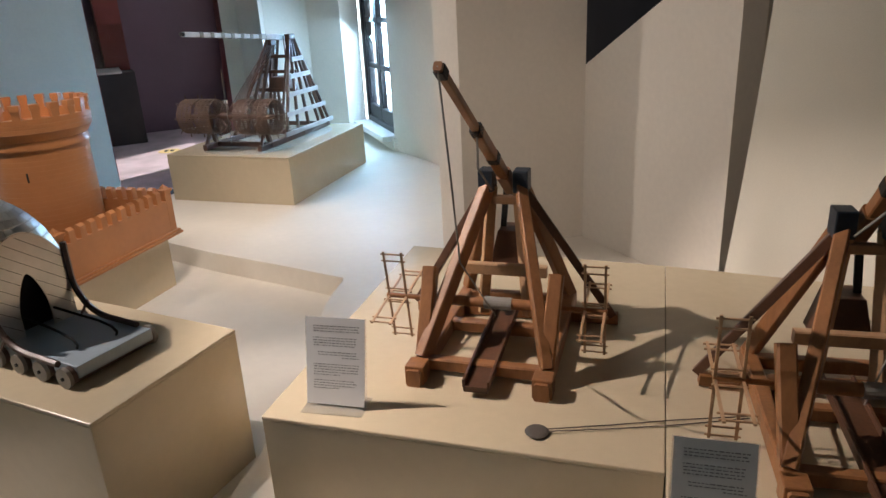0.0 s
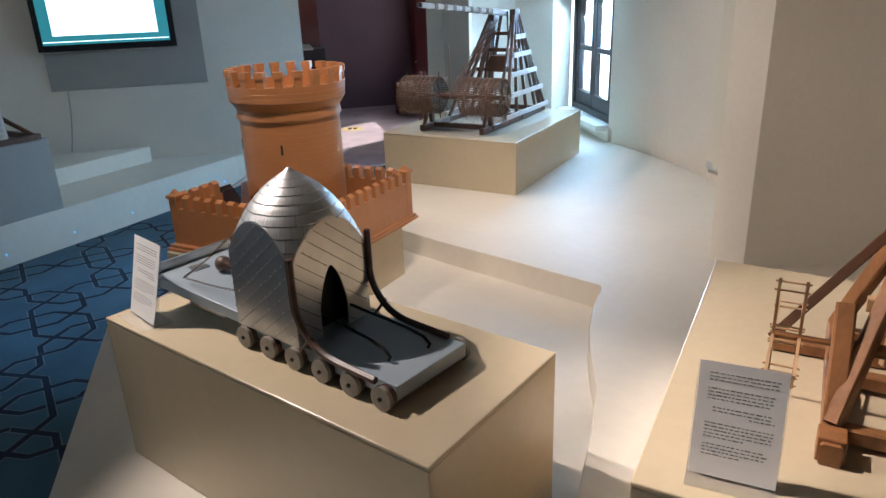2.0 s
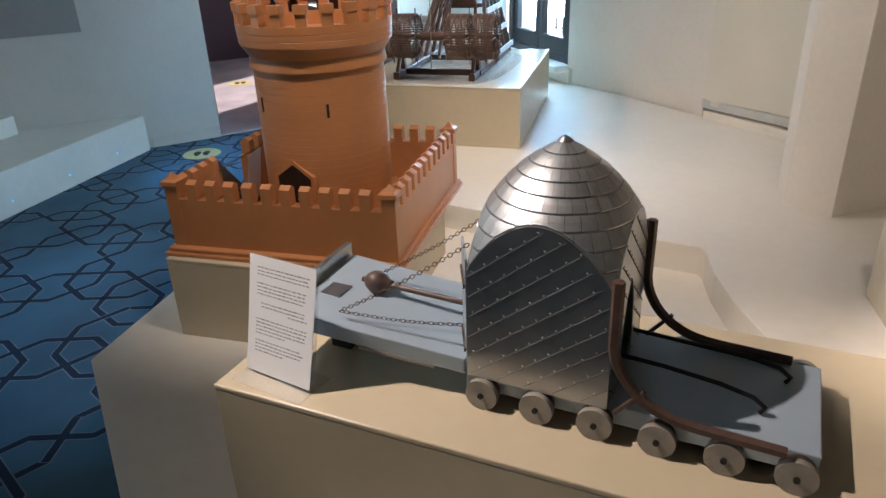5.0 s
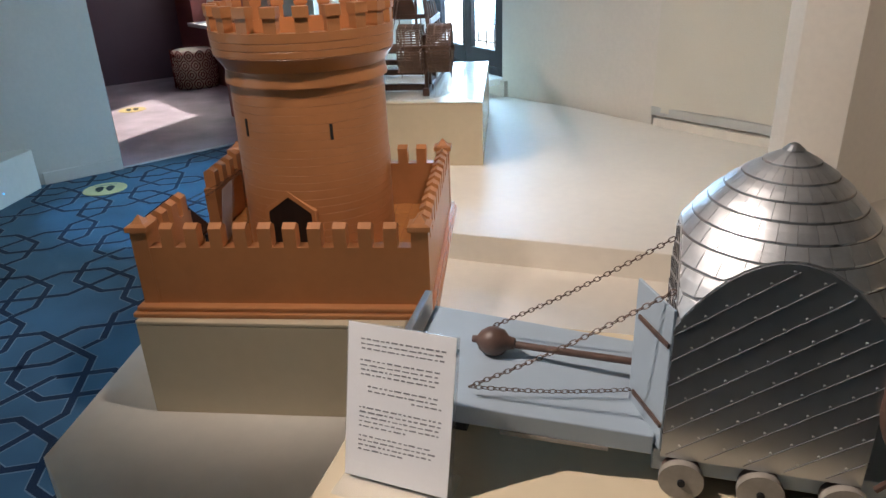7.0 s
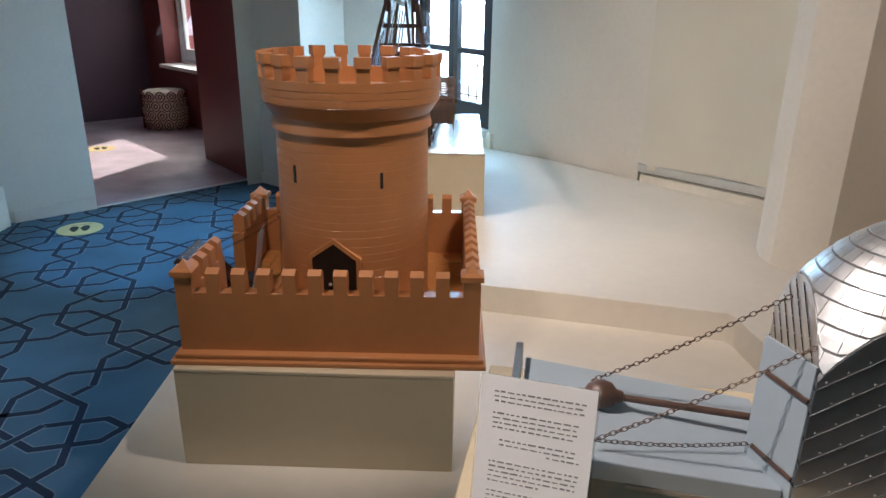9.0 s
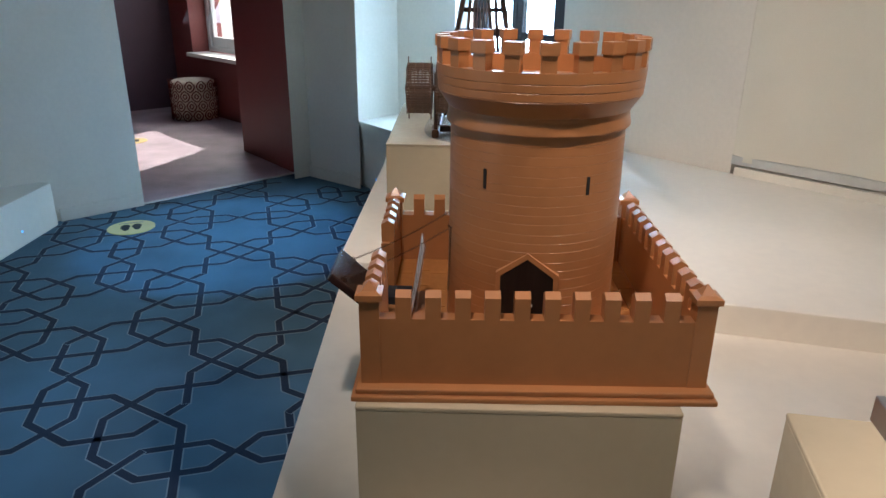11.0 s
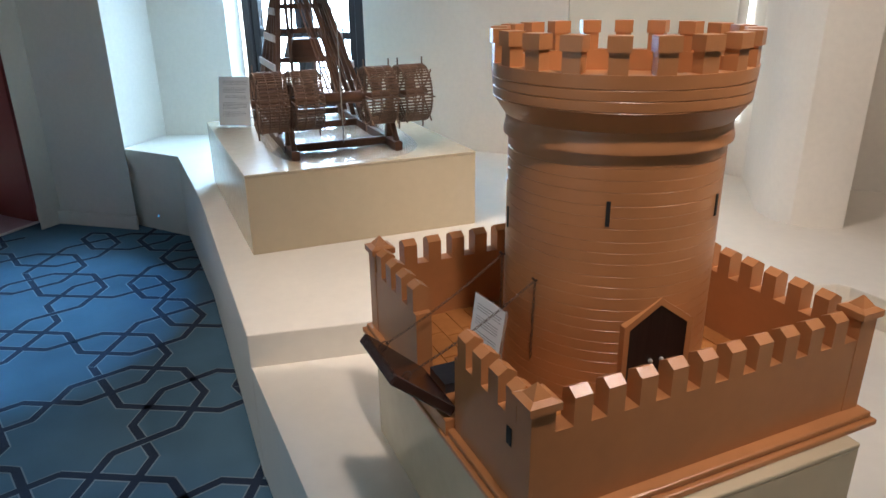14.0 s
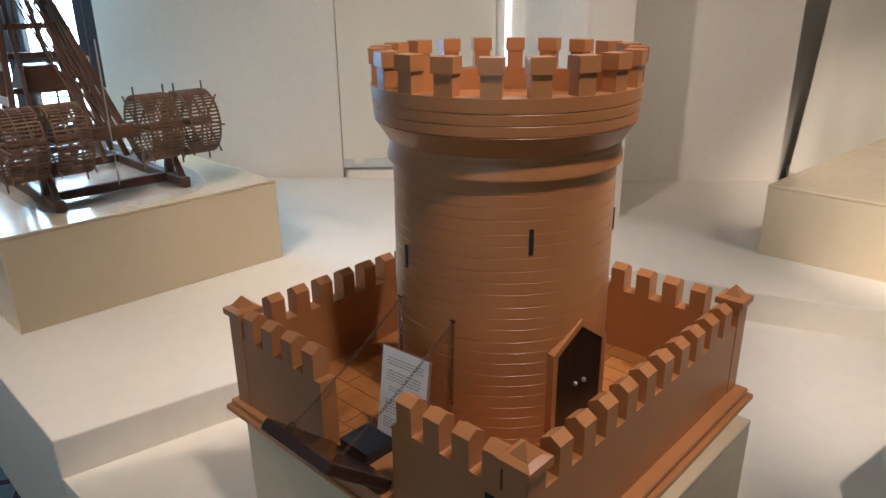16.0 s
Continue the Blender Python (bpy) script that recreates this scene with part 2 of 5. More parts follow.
# ---------------------------------------------------------------- mesh helpers
class Geo:
    """Collects vertices and faces for one mesh."""

    def __init__(self):
        self.v, self.f, self.m = [], [], []

    def put(self, verts, faces, mi=0):
        o = len(self.v)
        self.v += [tuple(p) for p in verts]
        self.f += [tuple(o + i for i in f) for f in faces]
        self.m += [mi] * len(faces)
        return self

    def box(self, x0, y0, z0, x1, y1, z1, m=None, mi=0):
        p = [Vector((x, y, z)) for z in (z0, z1) for y in (y0, y1) for x in (x0, x1)]
        if m is not None:
            p = [m @ q for q in p]
        return self.put(p, [(0, 2, 3, 1), (4, 5, 7, 6), (0, 1, 5, 4), (2, 6, 7, 3), (0, 4, 6, 2), (1, 3, 7, 5)], mi)

    def beam(self, p, q, w, h=None, up=(0, 0, 1), mi=0, cham=0.12):
        """A beam with chamfered edges from p to q; h lies along up."""
        h = h or w
        p, q = Vector(p), Vector(q)
        d = (q - p).normalized()
        s = d.cross(Vector(up))
        if s.length < 1e-4:
            s = d.cross(Vector((1, 0, 0)))
        s.normalize()
        t = s.cross(d)
        c = cham * min(w, h)
        a, b = w / 2, h / 2
        ring = [(-a + c, -b), (a - c, -b), (a, -b + c), (a, b - c), (a - c, b), (-a + c, b), (-a, b - c), (-a, -b + c)]
        vs = [o + s * x + t * y for o in (p, q) for x, y in ring]
        fs = [tuple(range(7, -1, -1)), tuple(range(8, 16))] + [(i, (i + 1) % 8, 8 + (i + 1) % 8, 8 + i) for i in range(8)]
        return self.put(vs, fs, mi)

    def cyl(self, p, q, r, r2=None, n=12, mi=0):
        r2 = r if r2 is None else r2
        p, q = Vector(p), Vector(q)
        d = (q - p).normalized()
        s = d.cross(Vector((0, 0, 1)))
        if s.length < 1e-4:
            s = d.cross(Vector((1, 0, 0)))
        s.normalize()
        t = s.cross(d)
        an = [2 * math.pi * i / n for i in range(n)]
        vs = [p + (s * math.cos(a) + t * math.sin(a)) * r for a in an] + [q + (s * math.cos(a) + t * math.sin(a)) * r2 for a in an]
        fs = [tuple(range(n - 1, -1, -1)), tuple(range(n, 2 * n))] + [(i, (i + 1) % n, n + (i + 1) % n, n + i) for i in range(n)]
        return self.put(vs, fs, mi)

    def tube(self, pts, r, n=8, closed=False, mi=0):
        """A round bar along a line of points."""
        pts = [Vector(p) for p in pts]
        k = len(pts)
        vs, fs, nrm = [], [], None
        for i, p in enumerate(pts):
            a = pts[(i - 1) % k] if closed or i else p
            b = pts[(i + 1) % k] if closed or i < k - 1 else p
            d = (b - a).normalized()
            if nrm is None:
                nrm = d.cross(Vector((0.3, 0.2, 1))).normalized()
            nrm = (nrm - d * nrm.dot(d)).normalized()
            e = d.cross(nrm)
            vs += [p + (nrm * math.cos(2 * math.pi * j / n) + e * math.sin(2 * math.pi * j / n)) * r for j in range(n)]
        for i in range(k if closed else k - 1):
            o, w = i * n, ((i + 1) % k) * n
            fs += [(o + j, o + (j + 1) % n, w + (j + 1) % n, w + j) for j in range(n)]
        if not closed:
            fs += [tuple(range(n - 1, -1, -1)), tuple(range((k - 1) * n, k * n))]
        return self.put(vs, fs, mi)

    def prism(self, poly, z0, z1, mi=0, m=None):
        """An upright prism over a plan; the plan runs anticlockwise."""
        n = len(poly)
        vs = [Vector((x, y, z)) for z in (z0, z1) for x, y in poly]
        if m is not None:
            vs = [m @ p for p in vs]
        fs = [tuple(range(n - 1, -1, -1)), tuple(range(n, 2 * n))] + [(i, (i + 1) % n, n + (i + 1) % n, n + i) for i in range(n)]
        return self.put(vs, fs, mi)

    def lathe(self, prof, n=64, mi=0, a0=0.0, a1=2 * math.pi, centre=(0, 0)):
        """Turns a profile of (radius, height) about the upright axis."""
        full = abs(a1 - a0 - 2 * math.pi) < 1e-6
        k, c = len(prof), n if full else n + 1
        vs = [(centre[0] + r * math.cos(a0 + (a1 - a0) * i / n), centre[1] + r * math.sin(a0 + (a1 - a0) * i / n), z) for i in range(c) for r, z in prof]
        fs = []
        for i in range(n):
            o, w = i * k, ((i + 1) % c) * k
            fs += [(o + j, w + j, w + j + 1, o + j + 1) for j in range(k - 1)]
        return self.put(vs, fs, mi)

    def ball(self, c, r, n=12, sz=1.0, mi=0):
        k = n // 2
        prof = [(r * math.sin(math.pi * j / k), c[2] - r * sz * math.cos(math.pi * j / k)) for j in range(k + 1)]
        prof[0], prof[-1] = (r * 0.02, prof[0][1]), (r * 0.02, prof[-1][1])
        return self.lathe(prof, n, mi, centre=(c[0], c[1]))


def part(name, g, material, parent=None, label="", bevel=0.0, smooth=None, kind="", tags=None):
    """Links a Geo as one mesh object, under a thing or under a part."""
    me = bpy.data.meshes.new(name)
    me.from_pydata(g.v, [], g.f)
    for one in material if isinstance(material, (list, tuple)) else [material]:
        me.materials.append(one)
    if any(g.m):
        me.polygons.foreach_set("material_index", g.m)
    bm = bmesh.new()
    bm.from_mesh(me)
    bmesh.ops.recalc_face_normals(bm, faces=bm.faces)
    bm.to_mesh(me)
    bm.free()
    if smooth:
        me.shade_smooth()
        me.set_sharp_from_angle(angle=radians(smooth))
    ob = new(name, me)
    if parent is not None:
        ob.parent = parent
    if bevel:
        md = ob.modifiers.new("bevel", "BEVEL")
        md.width, md.segments, md.limit_method = bevel, 2, "ANGLE"
    return tagged(ob, label, kind=kind)


def twin(ob, m, parent=None):
    """One more object on the same mesh, at the pose m."""
    o = bpy.data.objects.new(ob.name.split(".")[0], ob.data)
    scene.collection.objects.link(o)
    o.parent = parent or ob.parent
    o.matrix_local = m
    return o


def thing(name, x, y, z, turn=0.0, label="", category="", group=""):
    e = new(name)
    e.empty_display_size = 0.1
    e.matrix_world = pose(x, y, z, 0, 0, turn)
    return tagged(e, label, category, group)


def structure(name, g, material, label="", bevel=0.0, smooth=None):
    return part(name, g, material, None, label, bevel, smooth, kind="structure")


def uv(u, v):
    """Plan coordinates along the old building's own walls."""
    return ((u + v) / 2**0.5, (v - u) / 2**0.5)


def slab_wall(pts, z0, z1, thick):
    """A wall along a line of points, thickened to the left of its run."""
    pts = [Vector(p) for p in pts]
    off = []
    for i, p in enumerate(pts):
        n = Vector((0, 0))
        for a, b in ((i - 1, i), (i, i + 1)):
            if a >= 0 and b < len(pts):
                d = (pts[b] - pts[a]).normalized()
                n += Vector((-d.y, d.x))
        n.normalize()
        off.append(p + n * thick)
    return Geo().prism([tuple(p) for p in pts] + [tuple(p) for p in reversed(off)], z0, z1)


# ---------------------------------------------------------------- the setting
Z_LOW, Z_UP, TOP = 0.38, 0.482, 3.0
# carpeted floor, with the woven interlace of octagon outlines
floor = structure("floor", Geo().box(-7.2, -1.6, -0.12, 2.6, 7.2, 0.0), M_CARPET, "grey-blue carpet with dark interlaced octagon lines")


def octagon_lines(width, z0, z1):
    """Octagons on a diagonal lattice, laced together by bands that cross and bend by 45 degrees."""
    g = Geo()
    step, turn = 0.619, radians(16.7)
    band = [((0.175, 0.08), (0.175, 0.29))]
    lace = [((0.175, 0.08), (0.325, -0.07)), ((0.325, -0.07), (0.54, -0.07)), ((0.54, -0.07), (0.615, 0.005))]
    link, edge, slant = ((0.175, 0.29), (0.325, 0.44)), ((0.44, -0.18), (0.44, 0.18)), ((0.44, 0.18), (0.18, 0.44))
    cross = ((-0.175, -0.075), (0.075, 0.175))
    cells = [[], []]
    for k in range(4):
        ca, sa = round(math.cos(k * math.pi / 2)), round(math.sin(k * math.pi / 2))
        for flip in (1, -1):
            both = band + ([link] if flip > 0 else [])
            for cell, own in zip(cells, (lace + ([edge, slant] if flip > 0 else []), [cross] if flip > 0 else [])):
                for a, b in both + own:
                    cell.append([Vector((ca * x - sa * y * flip, sa * x + ca * y * flip)) for x, y in (a, b)])
    ca, sa = math.cos(turn), math.sin(turn)
    for j in range(-9, 10):
        for i in range(-9, 10):
            lx, ly = step * i, step * j
            cx, cy = -4.095 + ca * lx - sa * ly, 3.702 + sa * lx + ca * ly
            if (i + j) % 2 or not (-6.6 < cx < -1.4 and -1.1 < cy < 6.2):
                continue
            for k, (a, b) in enumerate(cells[i % 2]):
                d = (b - a).normalized()
                n = Vector((-d.y, d.x)) * width / 2
                e = d * width * 0.207
                quad = [a - e - n, b + e - n, b + e + n, a - e + n]
                g.prism([(cx + ca * p.x - sa * p.y, cy + sa * p.x + ca * p.y) for p in quad], z0, z1 + 0.00012 * (k % 9))
    return g


part("carpet_line", octagon_lines(0.027, 0.0, 0.0012), M_LINE, floor, "dark navy interlaced lines", kind="stuff")
part("carpet_line_edge", octagon_lines(0.037, 0.0, 0.0005), M_LINE2, floor, "pale edging of the lines", kind="stuff")

step_edge = [(-2.875, 3.165), (-2.50, 3.10), (-1.90, 2.925), (-1.50, 2.835), (-1.10, 2.735)]
curve_edge = [(-1.085, 2.70), (-1.07, 2.55), (-1.03, 2.37), (-0.97, 2.20), (-0.90, 2.03), (-0.845, 1.80), (-0.80, 1.55), (-0.77, 1.30), (-0.75, 0.80)]
low = [(-2.818, 1.83), (-2.02, 1.045), (-1.80, 0.87), (-1.55, 0.80), (-0.74, 0.79)] + curve_edge[::-1][1:] + step_edge[::-1] + [(-2.872, 3.16)]
structure("platform_lower", Geo().prism(low, 0.0, Z_LOW), M_PLAT, "low cream-painted display platform", bevel=0.004)
up = step_edge[:-1] + [(-1.10, 2.735)] + curve_edge + [(1.9, 0.80), (1.9, 2.3), (0.95, 2.32), (0.44, 2.84), (-0.13, 3.46), (-0.40, 3.80), (-0.44, 3.94), (-0.99, 4.52), (-1.42, 4.99), (-1.815, 5.34), (-2.40, 6.14), (-2.50, 5.99), (-2.93, 6.20), (-3.19, 5.885), (-2.905, 5.52), (-2.868, 4.6)]
structure("platform_upper", Geo().prism(up, 0.0, Z_UP), M_PLAT, "upper step of the cream display platform", bevel=0.004)

# window wall and the pillars to its side
WL, WR = Vector((-2.393, 6.133)), Vector((-1.822, 5.347))
dw = (WR - WL).normalized()
nw = Vector((-dw.y, dw.x))


def win_at(s, d, z):
    p = WL + dw * s + nw * d
    return Vector((p.x, p.y, z))


bay = [(-3.77, 6.25), (-3.18, 5.80), (-3.195, 5.885), (-2.93, 6.20), (-2.50, 5.985), (-2.393, 6.133)]
structure("wall_bay", slab_wall(bay, 0.0, TOP, 0.55), M_WALL, "cream plaster wall with a splayed window reveal", smooth=30)
side = [(-1.822, 5.347), (-1.755, 5.285), (-1.42, 5.00), (-1.20, 4.79), (-0.99, 4.53), (-0.96, 4.56), (-0.40, 3.99), (-0.395, 3.83), (-0.755, 3.40), (-0.785, 3.30), (-0.775, 3.21), (-0.72, 3.14), (-0.63, 3.09), (-0.575, 3.13), (-0.13, 3.46)]
structure("wall_pillars", slab_wall(side, 0.0, TOP, 0.30), M_WALL, "cream plaster wall and pillar with rounded arrises", smooth=30)
structure("wall_under_window", Geo().prism([win_at(-0.05, -0.02, 0).xy, win_at(1.02, -0.02, 0).xy, win_at(1.02, 0.5, 0).xy, win_at(-0.05, 0.5, 0).xy], 0.0, 0.585), M_WALL, "plaster wall below the window")
structure("wall_over_window", Geo().prism([win_at(-0.05, 0, 0).xy, win_at(1.02, 0, 0).xy, win_at(1.02, 0.5, 0).xy, win_at(-0.05, 0.5, 0).xy], 2.05, TOP), M_WALL, "plaster wall above the window")
# low sloped partition, a void behind with shade in its wall colour, then the second blind
g = Geo()
pa, pb = Vector((-0.13, 3.46)), Vector((0.455, 2.825))
nn = Vector((0.735, 0.678)) * 0.12
g.put([(pa.x, pa.y, 0.3), (pb.x, pb.y, 0.3), (pb.x, pb.y, 1.80), (pa.x, pa.y, 1.31), (pa.x + nn.x, pa.y + nn.y, 0.3), (pb.x + nn.x, pb.y + nn.y, 0.3), (pb.x + nn.x, pb.y + nn.y, 1.80), (pa.x + nn.x, pa.y + nn.y, 1.31)],
      [(0, 1, 2, 3), (5, 4, 7, 6), (0, 3, 7, 4), (1, 5, 6, 2), (3, 2, 6, 7), (0, 4, 5, 1)])
structure("partition", g, M_WALL, "cream partition with a sloping top edge")
structure("wall_void", slab_wall([(-0.13, 3.46), (0.55, 4.05), (1.30, 3.30), (2.1, 2.5)], 0.0, TOP, 0.2), M_NAVY, "wall of the void behind the partition, shade put into its dark colour")
structure("wall_blind", slab_wall([(0.545, 2.925), (0.66, 2.98), (1.20, 2.44), (1.9, 2.42)], 0.0, TOP, 0.12), M_WALL, "plaster wall beside the second blind")
structure("wall_east", slab_wall([(1.9, 2.42), (1.9, -1.6)], 0.0, TOP, 0.2), M_WALL, "plain plaster wall")
structure("wall_south", slab_wall([(2.1, -1.6), (-7.0, -1.6)], 0.0, TOP, 0.2), M_WALL, "plain plaster wall")
# ceiling out of view, added to close the room
structure("ceiling", Geo().prism([(-7.2, -1.8), (2.1, -1.8), (2.1, 2.6), (0.62, 4.2), (-0.35, 4.15), (-1.55, 5.55), (-2.2, 6.45), (-3.7, 6.9), uv(-8.0, 2.6), uv(-10.9, 2.6), uv(-10.9, -2.5), uv(-7.9, -4.8)], TOP, TOP + 0.1), M_CEIL, "unseen ceiling, darker than the walls")

# wall with the screen and the doorway to the side room
structure("wall_screen", slab_wall([uv(-7.0, -4.6), uv(-7.0, 0.508)], 0.0, TOP, 0.95), M_WALL, "cream plaster wall with the screen and doorway")
structure("doorway_lintel", Geo().prism([uv(-7.0, 0.505), uv(-7.05, 1.75), uv(-8.0, 1.80), uv(-7.85, 0.505)], 2.15, TOP), M_MAROON, "maroon soffit over the doorway")
jamb = [uv(-7.05, 1.72), uv(-8.02, 1.80), uv(-8.02, 2.35), uv(-7.05, 2.35)]
structure("doorway_jamb", Geo().prism(jamb[::-1], 0.0, TOP), M_MAROON, "maroon painted door jamb", bevel=0.004)
structure("doorway_jamb_far", Geo().prism([uv(-7.02, 0.509), uv(-7.02, 0.515), uv(-7.85, 0.515), uv(-7.85, 0.507)], 0.0, 2.15), M_MAROON, "maroon painted door jamb")
part_strip = Geo().beam((*uv(-7.005, 0.51), 0.004), (*uv(-7.045, 1.72), 0.004), 0.022, 0.012)
structure("threshold", part_strip, M_WHITE, "pale metal threshold strip of the doorway")
bb = slab_wall([(-3.175, 5.785), (-3.768, 6.236)], 0.0, 0.085, 0.014)
structure("baseboard", bb, M_WALL, "low painted baseboard", bevel=0.003)
structure("baseboard", slab_wall([uv(-6.988, 0.50), uv(-6.988, -0.02)], 0.0, 0.085, 0.014), M_WALL, "low painted baseboard", bevel=0.003)

# side room
structure("side_floor", Geo().prism([uv(-7.005, 0.51), uv(-7.045, 1.73), uv(-7.3, 3.6), uv(-11.4, 3.6), uv(-11.4, -2.2), uv(-7.2, -2.2), uv(-7.2, 0.4)][::-1], -0.10, 0.003), M_DARKFLOOR, "dark plum floor of the side room")
structure("side_wall_far", slab_wall([uv(-10.75, -2.2), uv(-10.75, 2.9)], 0.0, TOP, 0.2), M_PURPLE, "purple painted wall of the side room")
structure("side_wall_near", slab_wall([uv(-7.87, 0.40), uv(-7.87, -2.4), uv(-10.9, -2.4)], 0.0, TOP, 0.1), M_PURPLE, "purple painted wall of the side room")
for name, u0, u1, z0, z1 in (("side_wall_window", -10.9, -10.24, 0.0, TOP), ("side_wall_window", -8.78, -8.0, 0.0, TOP), ("side_wall_window", -10.24, -8.78, 0.0, 0.66), ("side_wall_window", -10.24, -8.78, 1.95, TOP)):
    structure(name, Geo().prism([uv(u0, 2.42), uv(u1, 2.42), uv(u1, 2.80), uv(u0, 2.80)], z0, z1), M_MAROON, "dark maroon wall around the side-room window")
# reveal pier that stands before the far wall
structure("side_pier", Geo().prism([uv(-10.75, 0.75), uv(-10.35, 0.75), uv(-10.35, 1.05), uv(-10.75, 1.05)], 0.0, TOP), M_MAROON, "maroon pier in the side room")

# outdoors: pale glare beyond the windows
structure("backdrop", Geo().prism([win_at(-2.5, 2.5, 0).xy, win_at(3.5, 2.5, 0).xy, win_at(3.5, 2.55, 0).xy, win_at(-2.5, 2.55, 0).xy], -1.0, 5.0), M_OUT, "over-bright daylight outdoors")
structure("backdrop", Geo().prism([uv(-12.5, 5.2), uv(-6.5, 5.2), uv(-6.5, 5.25), uv(-12.5, 5.25)], -0.5, 1.95), M_OUT, "over-bright daylight outdoors")
structure("ground", Geo().box(-60, -60, -0.6, 60, 60, -0.5), M_WALL, "pale ground outdoors")


# ---------------------------------------------------------------- windows
def french_window(name, at, width, z0, z1, material, rows, label, bars=True, leaves=2):
    w = tagged(new(name), label, "window", kind="structure")
    o = at(0, 0, 0)
    w.matrix_world = Matrix.Translation((o.x, o.y, 0))
    L = lambda s, d, z: at(s, d, z) - Vector((o.x, o.y, 0))
    for s0, s1 in ((0.0, 0.075), (width - 0.075, width)):
        part("window_frame", Geo().beam(L((s0 + s1) / 2, 0.06, z0), L((s0 + s1) / 2, 0.06, z1), s1 - s0, 0.09, up=tuple(L(0, 1, 0) - L(0, 0, 0))), material, w)
    part("window_frame", Geo().beam(L(0.07, 0.06, z0 + 0.025), L(width - 0.07, 0.06, z0 + 0.025), 0.09, 0.05), material, w)
    half = width / 2
    for k, (s0, s1) in enumerate(((0.075, half), (half, width - 0.075)) if leaves == 2 else ((0.075, width - 0.075),)):
        sash = part("sash", Geo().beam(L(s0 + 0.028, 0.055, z0 + 0.05), L(s0 + 0.028, 0.055, z1), 0.055, 0.05, up=tuple(L(0, 1, 0) - L(0, 0, 0)))
                    .beam(L(s1 - 0.028, 0.055, z0 + 0.05), L(s1 - 0.028, 0.055, z1), 0.055, 0.05, up=tuple(L(0, 1, 0) - L(0, 0, 0)))
                    .beam(L(s0 + 0.05, 0.055, z0 + 0.105), L(s1 - 0.05, 0.055, z0 + 0.105), 0.05, 0.11), material, w)
        for z in rows:
            part("glazing_bar", Geo().beam(L(s0 + 0.05, 0.055, z), L(s1 - 0.05, 0.055, z), 0.04, 0.042), material, sash)
        zs = [z0 + 0.16] + list(rows) + [z1]
        for za, zb in zip(zs, zs[1:]):
            p = part("pane", Geo().prism([L(s0 + 0.05, 0.06, 0).xy, L(s1 - 0.05, 0.06, 0).xy, L(s1 - 0.05, 0.064, 0).xy, L(s0 + 0.05, 0.064, 0).xy], za, zb), M_GLASS, sash)
            p.visible_shadow = False
    if bars:
        n = 9
        for i in range(n):
            s = width * (i + 0.5) / n
            part("grille_bar", Geo().cyl(L(s, 0.42, z0), L(s, 0.42, z1), 0.007, n=6), M_IRON, w)
        for z in (z0 + 0.12 + 0.135 * i for i in range(10)):
            part("grille_bar", Geo().cyl(L(0, 0.42, z), L(width, 0.42, z), 0.006, n=6), M_IRON, w)
    return w


win1 = french_window("window_1", win_at, 0.97, 0.60, 2.05, M_FRAME, (1.10, 1.48, 1.86), "dark wooden french window with an iron grille outside")
part("window_sill", Geo().prism([(win_at(s, d, 0) - Vector((WL.x, WL.y, 0))).xy for s, d in ((0.0, -0.13), (0.97, -0.10), (0.97, 0.03), (0.0, 0.03))], 0.555, 0.60), M_WHITE, win1, "white painted sill", bevel=0.004)


def side_at(s, d, z):
    x, y = uv(-10.24 + s, 2.60 + d)
    return Vector((x, y, z))


win2 = french_window("window_2", side_at, 1.46, 0.68, 1.95, M_WHITE, (), "white-framed window of the side room", bars=False, leaves=1)
part("window_sill", Geo().prism([(side_at(s, d, 0) - side_at(0, 0, 0)).xy for s, d in ((0.0, -0.26), (1.46, -0.26), (1.46, 0.0), (0.0, 0.0))], 0.635, 0.675), M_WHITE, win2, "white window board", bevel=0.003)


# ---------------------------------------------------------------- roller blinds
def roller_blind(p, q, z0, z1, sag, label, curl=0.0):
    p, q = Vector(p), Vector(q)
    d = q - p
    n = Vector((d.y, -d.x)).normalized()
    b = thing("roller_blind", (p.x + q.x) / 2, (p.y + q.y) / 2, z0, 0, label, "blind", "roller blinds")
    g, nu, nv = Geo(), 24, 16
    for side_ in (0, 0.003):
        vs = []
        for j in range(nv + 1):
            for i in range(nu + 1):
                s, t = i / nu, j / nv
                w = sag * (1 - t) ** 2 * math.sin(2.2 * math.pi * s + 0.6) + 0.4 * sag * math.sin(5.3 * math.pi * s) * (1 - t) ** 4 - side_
                c = p + d * (s + (1 - s) * curl * (1 - (1 - t) ** 2.2) / d.length) + n * w - (p + q) / 2
                vs.append((c.x, c.y, (z1 - z0) * t))
        g.put(vs, [(j * (nu + 1) + i, j * (nu + 1) + i + 1, (j + 1) * (nu + 1) + i + 1, (j + 1) * (nu + 1) + i) for j in range(nv) for i in range(nu)])
    part("fabric", g, M_BLIND, b, smooth=60)
    a, e = (p - q) / 2 + n * 0.004, (q - p) / 2 + n * 0.004
    part("bottom_bar", Geo().beam((a.x, a.y, 0.004), (e.x, e.y, 0.004), 0.022, 0.048), M_ALU, b, "aluminium bottom bar")
    return b


